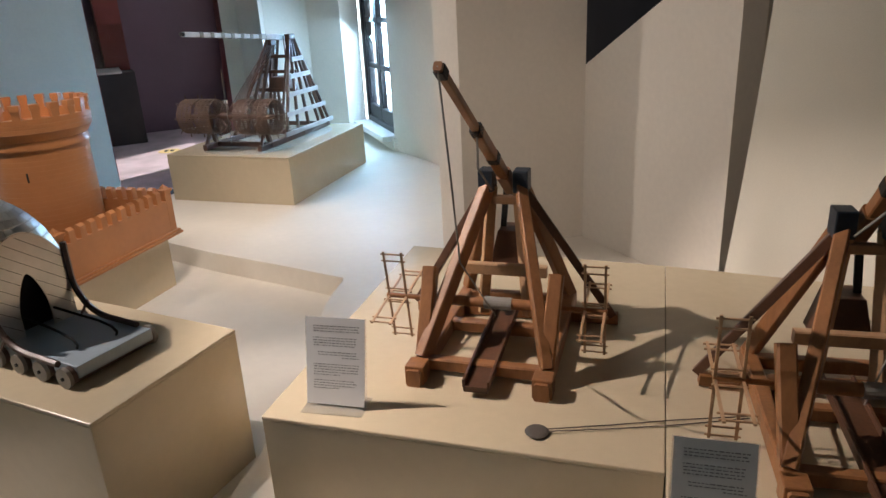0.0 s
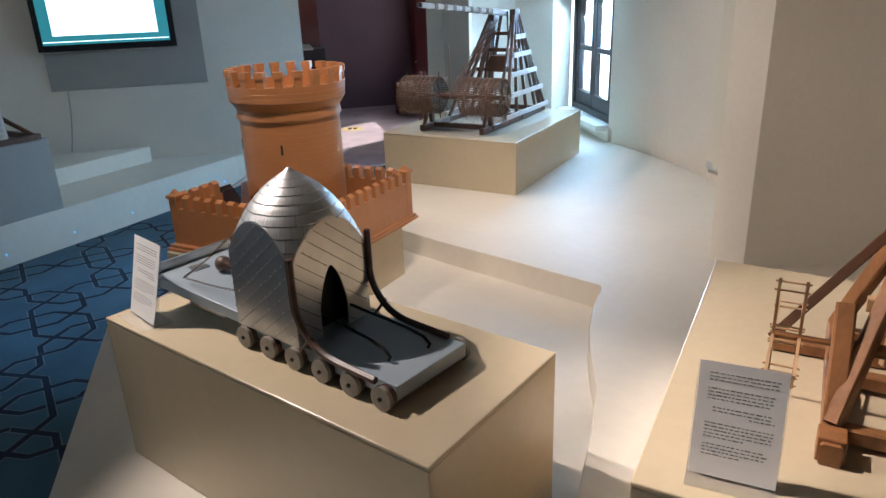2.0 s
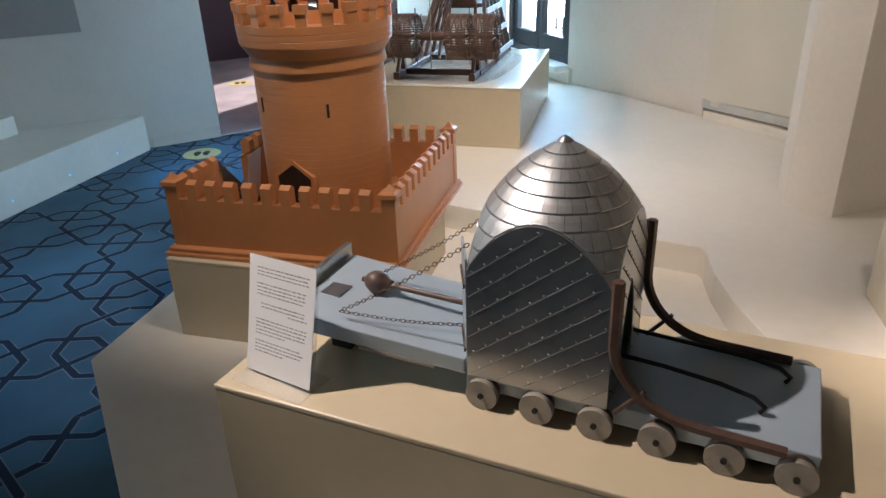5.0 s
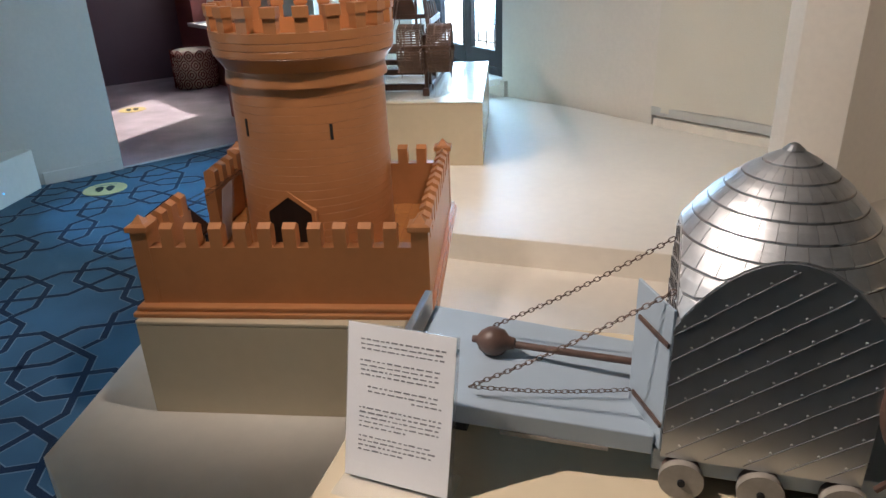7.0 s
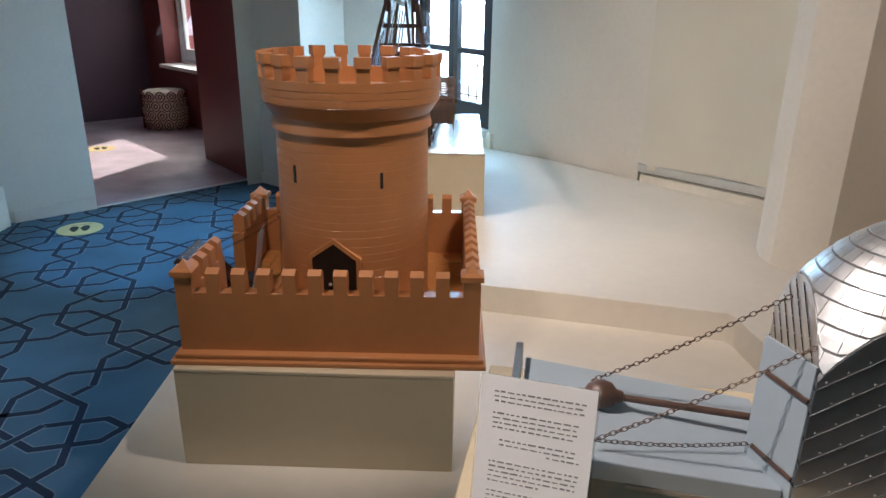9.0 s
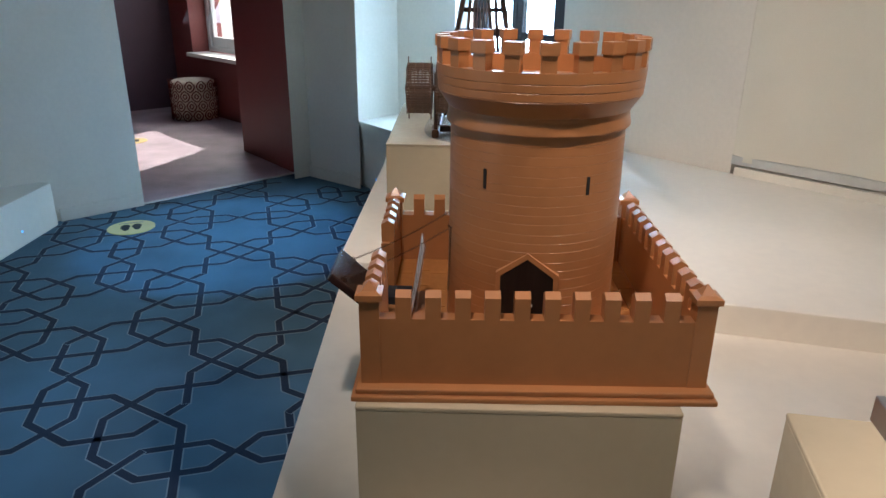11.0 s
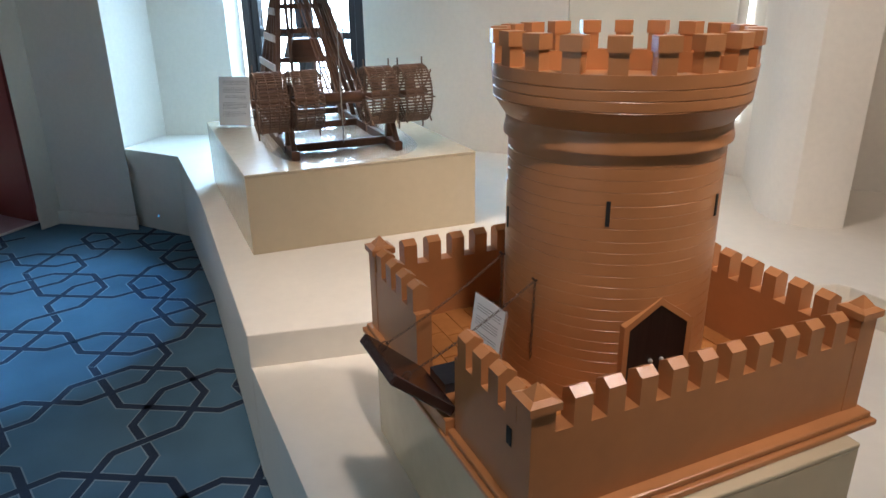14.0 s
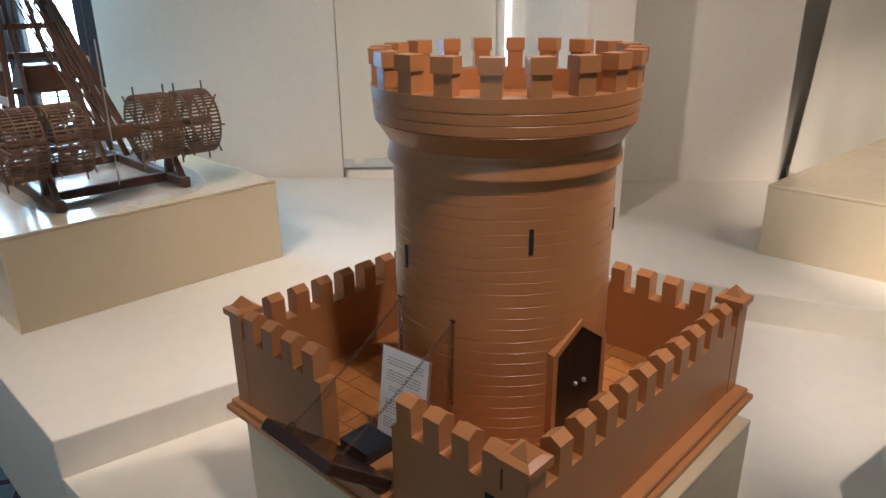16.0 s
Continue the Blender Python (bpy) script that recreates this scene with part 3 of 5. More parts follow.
roller_blind((-0.990, 4.522), (-0.435, 3.968), 0.555, TOP - 0.1, 0.012, "cream roller blind drawn down over a window")
roller_blind((0.475, 2.79), (1.0, 2.30), 0.53, TOP - 0.1, 0.03, "cream roller blind hanging with a curled edge", curl=0.12)
structure("blind_sill", Geo().prism([(-0.99, 4.485), (-0.455, 3.935), (-0.40, 3.99), (-0.94, 4.54)], Z_UP - 0.01, 0.525), M_PLAT, "low plaster sill under the blind")
structure("window_slit", Geo().prism([(-0.418, 3.912), (-0.410, 3.902), (-0.385, 3.925), (-0.395, 3.935)], 0.75, TOP - 0.1), M_OUT, "daylight leaking past the blind")


# ---------------------------------------------------------------- pedestals and bench
def pedestal(plan, z0, z1, material, label):
    cx, cy = sum(p[0] for p in plan) / len(plan), sum(p[1] for p in plan) / len(plan)
    e = thing("pedestal", cx, cy, z0, 0, label, "pedestal", "display pedestals")
    flat = [(x - cx, y - cy) for x, y in plan]
    part("body", Geo().prism([(x * 0.998, y * 0.998) for x, y in flat], 0.0, z1 - z0 - 0.011), material, e, bevel=0.002)
    part("top_panel", Geo().prism(flat, z1 - z0 - 0.0105, z1 - z0), material, e, bevel=0.003)
    return e


Z_A, Z_B, Z_P, Z_F = 0.80, 0.778, 0.745, 0.64
pedestal([(-2.0, 1.300), (-0.938, 1.142), (-0.880, 1.616), (-1.92, 1.785)], Z_LOW, Z_A, M_PED, "beige box pedestal under the wheeled siege shed")
pedestal([(-2.633, 2.01), (-1.99, 2.01), (-1.99, 2.735), (-2.633, 2.735)], Z_LOW, Z_F, M_PED, "beige box pedestal under the toy fortress")
pedestal([(-2.76, 3.775), (-1.884, 3.755), (-1.895, 4.91), (-2.775, 4.86)], Z_UP, Z_B, M_PED, "beige box pedestal under the treadwheel crane")
pedestal([(-0.637, 1.326), (0.2488, 1.326), (0.2488, 2.435), (-0.665, 2.49)], Z_UP, Z_P, M_PED, "beige box pedestal under a wooden trebuchet")
pedestal([(0.2502, 0.95), (1.55, 0.95), (1.55, 2.28), (0.2502, 2.435)], Z_UP, Z_P, M_PED, "larger beige pedestal under a wooden trebuchet")
structure("bench", Geo().prism([(-4.895, 2.0), (-4.895, 3.2), (-4.935, 4.86), uv(-7.0, -0.10), uv(-7.0, -2.9), (-6.9, 2.0)], 0.0, 0.27), M_PLAT, "low white plinth along the wall", bevel=0.004)
structure("bench_step", Geo().prism([(-5.50, 3.0), (-5.50, 4.255), (-6.72, 3.03)], 0.27, 0.40), M_PLAT, "second low step on the white plinth", bevel=0.004)
pedestal([(-5.75, 1.98), (-4.90, 1.98), (-4.90, 3.02), (-5.75, 3.02)], 0.27, 0.755, M_GREY, "grey box pedestal under a small trebuchet")
for i in range(6):
    y = 2.09 + 0.481 * i
    x = -4.896 - max(0.0, y - 3.2) * 0.0241
    l = thing("led_light", x, y, 0.085, 0, "tiny blue guide light set in the plinth", "light", "guide lights")
    part("lens", Geo().cyl((-0.004, 0, 0), (0.005, 0, 0), 0.0055, n=10), M_LED, l)
for x, y in ((-3.052, 5.715), (-2.851, 3.22)):
    l = thing("led_light", x, y, 0.09, 0, "tiny blue guide light set in the platform side", "light", "guide lights")
    part("lens", Geo().cyl((0.01, 0, 0), (-0.006, 0, 0), 0.0055, n=10), M_LED, l)


# ---------------------------------------------------------------- information cards in acrylic stands
def info_card(x, y, z, turn, w=0.142, h=0.205, lean=13, rows=(), label="white printed card in a clear acrylic stand"):
    e = thing("info_card", x, y, z, turn, label, "sign", "information cards")
    tilt = pose(0, 0, 0.002, -lean, 0, 0)
    part("stand", Geo().box(-w / 2 - 0.003, 0.003, 0, w / 2 + 0.003, 0.0055, h + 0.004, tilt).box(-w / 2 - 0.003, -0.035, 0.0, w / 2 + 0.003, 0.045, 0.0025), M_ACRYL, e, "clear acrylic")
    g, n = Geo(), 10
    vs = [tilt @ Vector((s * w / 2, 0.0016 - d - 0.006 * (1 - k / n) ** 2 * (1 if s > 0 else 0.5), 0.004 + h * k / n)) for d in (0, 0.0008) for k in range(n + 1) for s in (-1, 1)]
    o = 2 * (n + 1)
    fs = [(2 * k, 2 * k + 1, 2 * k + 3, 2 * k + 2) for k in range(n)] + [(o + 2 * k + 1, o + 2 * k, o + 2 * k + 2, o + 2 * k + 3) for k in range(n)]
    paper = part("paper", g.put(vs, fs), M_PAPER, e, "white paper")
    g = Geo()
    for f0, f1, x0, x1 in rows:
        y = 0.0008 - 0.006 * (1 - (f0 + f1) / 2) ** 2 * (0.5 + 0.25 * (x0 + x1))
        g.box(-w / 2 + w * x0, y - 0.0003, 0.004 + h * f0, -w / 2 + w * x1, y + 0.0002, 0.004 + h * f1, tilt)
    part("print", g, M_INK, paper, "rows of small grey print", kind="stuff")
    return e


ROWS_TEXT = []
rnd = random.Random(4)
for top, count, x0, x1 in ((0.90, 3, 0.12, 0.92), (0.765, 4, 0.12, 0.90), (0.60, 3, 0.20, 0.90), (0.46, 5, 0.12, 0.91), (0.275, 4, 0.12, 0.89)):
    for i in range(count):
        z = top - 0.030 * i
        x, stop = x0 + rnd.uniform(0, 0.012), x1 - rnd.uniform(0, 0.35 if i == count - 1 else 0.05)
        if 0.5 < top < 0.7 and i == count - 1:
            x, stop = 0.62, 0.90
        while x < stop - 0.02:
            w = min(rnd.uniform(0.02, 0.07), stop - x)
            ROWS_TEXT.append((z, z + rnd.uniform(0.007, 0.0105), x, x + w))
            x += w + rnd.uniform(0.014, 0.022)
info_card(-1.893, 1.332, Z_A, -15, rows=ROWS_TEXT)
info_card(-0.482, 1.400, Z_P, 4, rows=ROWS_TEXT)
info_card(0.317, 1.13, Z_P, 2, w=0.128, h=0.19, rows=ROWS_TEXT)
info_card(-2.665, 4.68, Z_B, -30, w=0.15, h=0.22, rows=ROWS_TEXT)


# ---------------------------------------------------------------- fortress model
def fortress():
    e = thing("toy_fortress", -2.285, 2.406, Z_F, 0.9, "terracotta-painted wooden model castle with a round keep, on a beige pedestal", "model castle")

    part("base_ledge", Geo().box(-0.364, -0.376, 0, 0.362, 0.366, 0.012).box(-0.356, -0.366, 0.012, 0.356, 0.358, 0.024), M_FORT, e, bevel=0.003)
    yard = part("courtyard", Geo().box(-0.315, -0.318, 0.02, 0.315, 0.318, 0.0335), M_COURT, e, "glossy boarded court")
    plank = part("plank", Geo().box(-0.0215, -0.0505, 0.0335, 0.0215, 0.0505, 0.036), M_COURT, yard)
    plank.location = (-0.2925, -0.262, 0)
    for i in range(14):
        for j in range(6):
            if i + j:
                twin(plank, Matrix.Translation((-0.2925 + 0.045 * i, -0.262 + 0.104 * j + (0.014 if i % 2 else -0.006), 0)), yard)
    X, Y0, Y1, T = 0.344, -0.342, 0.342, 0.032
    gate = (-0.096, 0.075)

    def merlon(g_, a0, a1, across, z, hgt, along_x):
        mid = hgt - 0.010
        c = (across[0] + across[1]) / 2
        if along_x:
            pts = [(a0, across[0], z), (a1, across[0], z), (a1, across[1], z), (a0, across[1], z), (a0, across[0], z + mid), (a1, across[0], z + mid), (a1, across[1], z + mid), (a0, across[1], z + mid), (a0, c, z + hgt), (a1, c, z + hgt)]
        else:
            pts = [(across[0], a0, z), (across[0], a1, z), (across[1], a1, z), (across[1], a0, z), (across[0], a0, z + mid), (across[0], a1, z + mid), (across[1], a1, z + mid), (across[1], a0, z + mid), (c, a0, z + hgt), (c, a1, z + hgt)]
        g_.put(pts, [(0, 1, 5, 4), (1, 2, 6, 9, 5), (2, 3, 7, 6), (3, 0, 4, 8, 7), (4, 5, 9, 8), (6, 7, 8, 9), (3, 2, 1, 0)])

    def run(name, a0, a1, across, n, along_x, z=0.024):
        wall_g = Geo().box(a0, across[0], z, a1, across[1], 0.168) if along_x else Geo().box(across[0], a0, z, across[1], a1, 0.168)
        w = part(name, wall_g, M_FORT, e)
        pitch = (a1 - a0) / n
        for i in range(n):
            s = a0 + pitch * (i + 0.5) if n < 10 else 0.0577 * (i - 4.5)
            g_ = Geo()
            merlon(g_, s - 0.0152, s + 0.0152, across, 0.168, 0.056, along_x)
            part("merlon", g_, M_FORT, w)
    run("curtain_wall", -X + 0.03, X - 0.03, (Y0, Y0 + T), 10, True)
    run("curtain_wall", -X + 0.03, X - 0.03, (Y1 - T, Y1), 10, True)
    run("curtain_wall", Y0 + 0.03, Y1 - 0.03, (X - T, X), 10, False)
    run("curtain_wall", Y0 + 0.03, gate[0], (-X, -X + T), 4, False)
    run("curtain_wall", gate[1], Y1 - 0.03, (-X, -X + T), 4, False)
    part("window_slot", Geo().box(-X - 0.0015, -0.29, 0.12, -X + 0.004, -0.276, 0.15), M_BLACK, e)
    for sx in (-1, 1):
        for sy, y in ((-1, Y0 + 0.018), (1, Y1 - 0.018)):
            x = sx * (X - 0.018)
            p = part("corner_post", Geo().box(x - 0.0195, y - 0.0195, 0.024, x + 0.0195, y + 0.0195, 0.208), M_FORT, e)
            g_ = Geo().box(x - 0.026, y - 0.026, 0.208, x + 0.026, y + 0.026, 0.220)
            for w0, w1, z0, z1 in ((0.0255, 0.016, 0.220, 0.2245), (0.0150, 0.001, 0.2245, 0.243)):
                q = [(-1, -1), (1, -1), (1, 1), (-1, 1)]
                g_.put([(x + w0 * a, y + w0 * b, z0) for a, b in q] + [(x + w1 * a, y + w1 * b, z1) for a, b in q], [(3, 2, 1, 0), (4, 5, 6, 7), (0, 1, 5, 4), (1, 2, 6, 5), (2, 3, 7, 6), (3, 0, 4, 7)])
            part("post_cap", g_, M_FORT, p)
    # keep: a shaft wound with bands, a flared head, twenty merlons
    cx, cy, KR, KH = 0.0195, -0.007, 1.058, 1.045
    prof, z = [(0.186, 0.03)], 0.045
    k = 0
    while z < 0.478:
        r = 0.1845 - 0.003 * (z / 0.48)
        prof += [(r, z), (r - 0.0008, z + 0.0007), (r, z + 0.0014)]
        z += 0.0185 if k % 3 else 0.0215
        k += 1
    keep = part("keep_shaft", Geo().lathe([(r * KR, h * KH) for r, h in prof + [(0.181, 0.487)]], 96, centre=(cx, cy)), M_FORT, e, smooth=40)
    head = [(0.178, 0.476), (0.19, 0.478), (0.1901, 0.484), (0.1873, 0.496), (0.1862, 0.503), (0.187, 0.506), (0.186, 0.51), (0.1901, 0.514), (0.2005, 0.53), (0.2076, 0.54), (0.2085, 0.542), (0.2076, 0.5432), (0.209, 0.5444), (0.2097, 0.558), (0.2088, 0.5592), (0.2101, 0.5604), (0.2109, 0.574), (0.2099, 0.5752), (0.2113, 0.5764), (0.2123, 0.596), (0.1873, 0.596), (0.1891, 0.557), (0.05, 0.554), (0.002, 0.554)]
    part("keep_head", Geo().lathe([(r * KR, h * KH) for r, h in head], 96, centre=(cx, cy)), M_FORT, keep, smooth=35)
    n = 20
    mg = Geo().box(0.199, -0.0148, 0.614, 0.2228, 0.0148, 0.655).box(0.197, -0.0178, 0.655, 0.2268, 0.0178, 0.678)
    first = part("keep_merlon", mg, M_FORT, keep, bevel=0.0015)
    first.matrix_local = pose(cx, cy, 0, 0, 0, -2.7)
    for i in range(1, n):
        twin(first, pose(cx, cy, 0, 0, 0, -2.7 + 360 * i / n), keep)
    for ang, zz, hh in ((-62.3, 0.394, 0.038), (-128.3, 0.402, 0.042), (163, 0.345, 0.040)):
        o = part("arrow_slit", Geo().box(0.180, -0.0035, zz - hh / 2, 0.1842 * KR, 0.0035, zz + hh / 2), M_BLACK, keep)
        o.matrix_local = pose(cx, cy, 0, 0, 0, ang)
    # pointed door
    dm = pose(cx, cy, 0, 0, 0, -98 + 90)
    w, zs, za = 0.056, 0.200, 0.240
    g_ = Geo()
    outer = [(-w - 0.010, 0.03), (w + 0.010, 0.03), (w + 0.010, zs + 0.006), (0, za + 0.013), (-w - 0.010, zs + 0.006)]
    inner = [(-w, 0.03), (w, 0.03), (w, zs), (0, za), (-w, zs)]
    yf, yb = -0.1972, -0.175
    vs = [dm @ Vector((x, y, zz)) for y in (yf, yb) for x, zz in outer + inner]
    fs = []
    for i in (1, 2, 3, 4):
        j = (i + 1) % 5
        fs += [(i, j, 5 + j, 5 + i), (10 + i, 15 + i, 15 + j, 10 + j), (i, 10 + i, 10 + j, j), (5 + i, 5 + j, 15 + j, 15 + i)]
    part("door_frame", g_.put(vs, fs), M_FORT, keep)
    d = part("door", Geo().put([dm @ Vector((x, y, zz)) for y in (-0.1955, -0.175) for x, zz in inner], [(0, 1, 2, 3, 4), (9, 8, 7, 6, 5), (0, 5, 6, 1), (1, 6, 7, 2), (2, 7, 8, 3), (3, 8, 9, 4), (4, 9, 5, 0)]), M_FORTDOOR, keep, "black-stained double door")
    for s in (-1, 1):
        k_ = part("door_knob", Geo().ball((0, 0, 0), 0.0045, 10), M_ALU, d)
        c = dm @ Vector((s * 0.011, -0.1985, 0.135))
        k_.location = c
    # gate passage: lintel boards, drawbridge and its chains
    part("gate_ramp", Geo().box(-0.36, gate[0] + 0.005, 0.012, -0.20, gate[1] - 0.005, 0.042), M_FORT, e)
    part("gate_step", Geo().box(-0.325, -0.013, 0.042, -0.265, 0.057, 0.062), M_BLUEBOX, e, "dark metal block in the gateway")
    hinge, tip = Vector((-0.340, -0.013, 0.050)), Vector((-0.450, -0.013, 0.144))
    up_ = Vector((tip.z - hinge.z, 0, hinge.x - tip.x)).normalized()
    b = Geo()
    vs = []
    for o, y0, y1 in ((hinge, -0.072, 0.078), (tip, -0.071, 0.096)):
        for dy in (y0, y1):
            for t in (-0.010, 0.010):
                vs.append(o + Vector((0, dy, 0)) + up_ * t)
    b.put(vs, [(0, 1, 3, 2), (4, 6, 7, 5), (0, 2, 6, 4), (1, 5, 7, 3), (0, 4, 5, 1), (2, 3, 7, 6)])
    br = part("drawbridge", b, M_DRAW, e, "dark varnished drawbridge half raised", bevel=0.004)
    for sy, hook in ((-1, Vector((-0.170, -0.060, 0.260))), (1, Vector((-0.163, 0.071, 0.262)))):
        y = -0.058 if sy < 0 else 0.057
        a = Vector((-0.415, y, 0.131))
        chain("chain", a, hook, 0.008, 0.0006, br, sag=0.008)
        chain("hanging_chain", hook, hook + Vector((-0.004, 0, -0.155)), 0.008, 0.0006, keep, sag=0)
        part("hook", Geo().tube([hook + Vector((0.03, 0, 0)), hook, hook + Vector((-0.006, 0, 0.006))], 0.0022, 6), M_CHAIN, keep)
        part("eye_ring", Geo().tube([a + Vector((0.007 * math.cos(t), 0, 0.007 * math.sin(t))) for t in [i * math.pi / 5 for i in range(10)]], 0.0014, 5, True), M_CHAIN, br)
    return e


def chain(name, p, q, link, wire, parent, sag=0.01):
    """A row of alternating oval links from p to q, as one mesh."""
    p, q = Vector(p), Vector(q)
    n = max(3, int((q - p).length / (link * 0.78)))
    g = Geo()
    pts = [p.lerp(q, i / n) - Vector((0, 0, sag * math.sin(math.pi * i / n))) for i in range(n + 1)]
    for i in range(n):
        c, d = (pts[i] + pts[i + 1]) / 2, (pts[i + 1] - pts[i]).normalized()
        s = d.cross(Vector((0.2, 0.1, 1))).normalized()
        if i % 2:
            s = d.cross(s)
        ring = [c + d * (link * 0.55 * math.cos(t)) + s * (link * 0.30 * math.sin(t)) for t in [k * math.pi / 4 for k in range(8)]]
        g.tube(ring, wire, 4, True)
    return part(name, g, M_CHAIN, parent)


fort = fortress()
info_card(-2.545, 2.385, Z_F + 0.036, -84, w=0.098, h=0.172, lean=8, rows=ROWS_TEXT, label="small white printed card leaning in the castle court")


# ---------------------------------------------------------------- wheeled siege shed
def siege_shed():
    e = thing("siege_shed", -1.445, 1.441, Z_A, -10.7, "wheeled model siege shed with zinc-shingled dome on a beige pedestal", "siege model")
    # deck
    part("deck", Geo().box(-0.112, -0.100, 0.020, 0.391, 0.118, 0.052), M_BEDTIN, e, "grey sheet-covered deck", bevel=0.002)
    part("under_frame", Geo().box(-0.09, -0.085, 0.012, 0.352, 0.100, 0.022), M_BLACK, e)
    # wheels with hubs and axle pins
    for k in range(6):
        for s in (-1, 1):
            y = -0.1185 if s < 0 else 0.1265
            w = part("wheel", Geo().cyl((0, -0.005, 0), (0, 0.005, 0), 0.0262, n=28), M_WHEEL, e, smooth=40)
            w.matrix_local = pose(-0.077 + 0.0886 * k, y, 0.0262, 0, 11 * k, 0)
            part("hub", Geo().cyl((0, s * 0.004, 0), (0, s * 0.009, 0), 0.0045, n=10), M_IRON, w)
    for k in range(6):
        part("axle_block", Geo().cyl((-0.077 + 0.0886 * k, -0.1138, 0.0262), (-0.077 + 0.0886 * k, 0.1218, 0.0262), 0.0232, n=20), M_RAIL, e, smooth=40)
    # walls and pendentive dome
    H, z0, za, zap = 0.109, 0.052, 0.330, 0.414
    ox, oy = 0.006, -0.004
    rc = H * 2**0.5

    def zdome(r):
        t = min(1.0, r / rc)
        return zap - (zap - 0.232) * (0.47 * t + 0.53 * t**3)

    def face(s):
        return zdome(math.hypot(H, s))

    n = 28
    for k, (nm, material) in enumerate((("near_wall", M_STEEL), ("front_wall", M_STEEL), ("far_wall", M_STEEL), ("rear_wall", M_STEEL))):
        turn = pose(ox, oy, 0, 0, 0, 90 * k)
        g = Geo()
        hole = k in (1, 3)
        dwid, dz = 0.040, 0.155
        cols = sorted([-H + 2 * H * i / n for i in range(n + 1)] + [-0.0401, -0.0398, 0.0398, 0.0401, -0.005, 0.005])

        def low_at(s):
            if not hole or abs(s) >= dwid:
                return z0
            q = abs(s) / dwid
            return z0 + 0.062 + 0.098 * (1 - q**1.6) ** 0.75

        vs = []
        for d in (0, 0.004):
            for s in cols:
                vs += [turn @ Vector((s, -H + d, low_at(s))), turn @ Vector((s, -H + d, face(s)))]
        c = len(cols) * 2
        fs = []
        for i in range(len(cols) - 1):
            a = 2 * i
            fs += [(a, a + 2, a + 3, a + 1), (c + a, c + a + 1, c + a + 3, c + a + 2), (a, c + a, c + a + 2, a + 2), (a + 1, a + 3, c + a + 3, c + a + 1)]
        w = part(nm, g.put(vs, fs), material, e)
        # diagonal lap seams and rivets
        seams, rivets = Geo(), Geo()
        for j in range(-7, 12):
            lean = -1 if k in (1, 3) else 1
            a = Vector((-H * lean, 0, z0 + 0.034 * j))
            b_ = Vector((H * lean, 0, z0 + 0.034 * j + 0.17))
            run_ = []
            for i in range(41):
                p_ = a.lerp(b_, i / 40)
                if low_at(p_.x) + 0.004 < p_.z < face(p_.x) - 0.004:
                    run_.append(turn @ Vector((p_.x, -H - 0.0006, p_.z)))
                elif len(run_) > 1:
                    seams.beam(run_[0], run_[-1], 0.0010, 0.0007 if k in (0, 2) else 0.0012)
                    run_ = []
                else:
                    run_ = []
            if len(run_) > 1:
                seams.beam(run_[0], run_[-1], 0.0010, 0.0007 if k in (0, 2) else 0.0012)
            for i in range(12):
                p_ = a.lerp(b_, (i + 0.5 * (j % 2)) / 11)
                if low_at(p_.x) + 0.006 < p_.z < face(p_.x) - 0.006 and abs(p_.x) < H - 0.004:
                    c0 = turn @ Vector((p_.x, -H, p_.z + 0.004))
                    c1 = turn @ Vector((p_.x, -H - 0.0016, p_.z + 0.004))
                    rivets.cyl(c0, c1, 0.0017, 0.0012, 6)
        part("lap_seam", seams, M_SHELL if k in (0, 2) else M_IRON, w, kind="stuff")
        part("rivets", rivets, M_RIVET, w, "rows of small bright rivets", kind="stuff")
    # dome shell
    rings, seg = 22, 96
    g = Geo()
    vs = []
    for j in range(rings + 1):
        for i in range(seg):
            a = 2 * math.pi * i / seg
            rm = H / max(abs(math.cos(a)), abs(math.sin(a)))
            r = rm * (0.004 + 0.996 * j / rings)
            vs.append((ox + r * math.cos(a), oy + r * math.sin(a), zdome(r) - 0.0006))
    fs = [(j * seg + i, j * seg + (i + 1) % seg, (j + 1) * seg + (i + 1) % seg, (j + 1) * seg + i) for j in range(rings) for i in range(seg)]
    fs.append(tuple(range(seg)))
    dome = part("dome", g.put(vs, fs), M_SHELL, e, "zinc dome", smooth=60)
    edges = [0.004, 0.030, 0.050, 0.067, 0.083, 0.098, 0.112, 0.126, 0.139, 0.152]
    for j in range(len(edges) - 1):
        r0, r1 = edges[j] + (0.0008 if j else 0.0), edges[j + 1] - 0.0012
        nseg = 14 if j == 0 else 30
        half = math.pi / nseg * 0.965
        g, q = Geo(), 3
        vs = []
        for lift in (1, 0):
            for r, up_ in ((r0, 0.0012), ((r0 + r1) / 2, 0.0022), (r1 + 0.001, 0.0027)):
                for i in range(q + 1):
                    a = -half + 2 * half * i / q
                    vs.append((r * math.cos(a), r * math.sin(a), zdome(r) + up_ * lift - 0.0004))
        w_ = q + 1
        fs = []
        for b_ in range(2):
            for i in range(q):
                a = b_ * w_ + i
                fs.append((a, a + 1, a + w_ + 1, a + w_))
        o = 3 * w_
        fs += [(2 * w_ + i, 2 * w_ + i + 1, o + 2 * w_ + i + 1, o + 2 * w_ + i) for i in range(q)]
        fs += [(b_ * w_, (b_ + 1) * w_, o + (b_ + 1) * w_, o + b_ * w_) for b_ in range(2)] + [(b_ * w_ + q, (b_ + 1) * w_ + q, o + (b_ + 1) * w_ + q, o + b_ * w_ + q) for b_ in range(2)]
        base = None
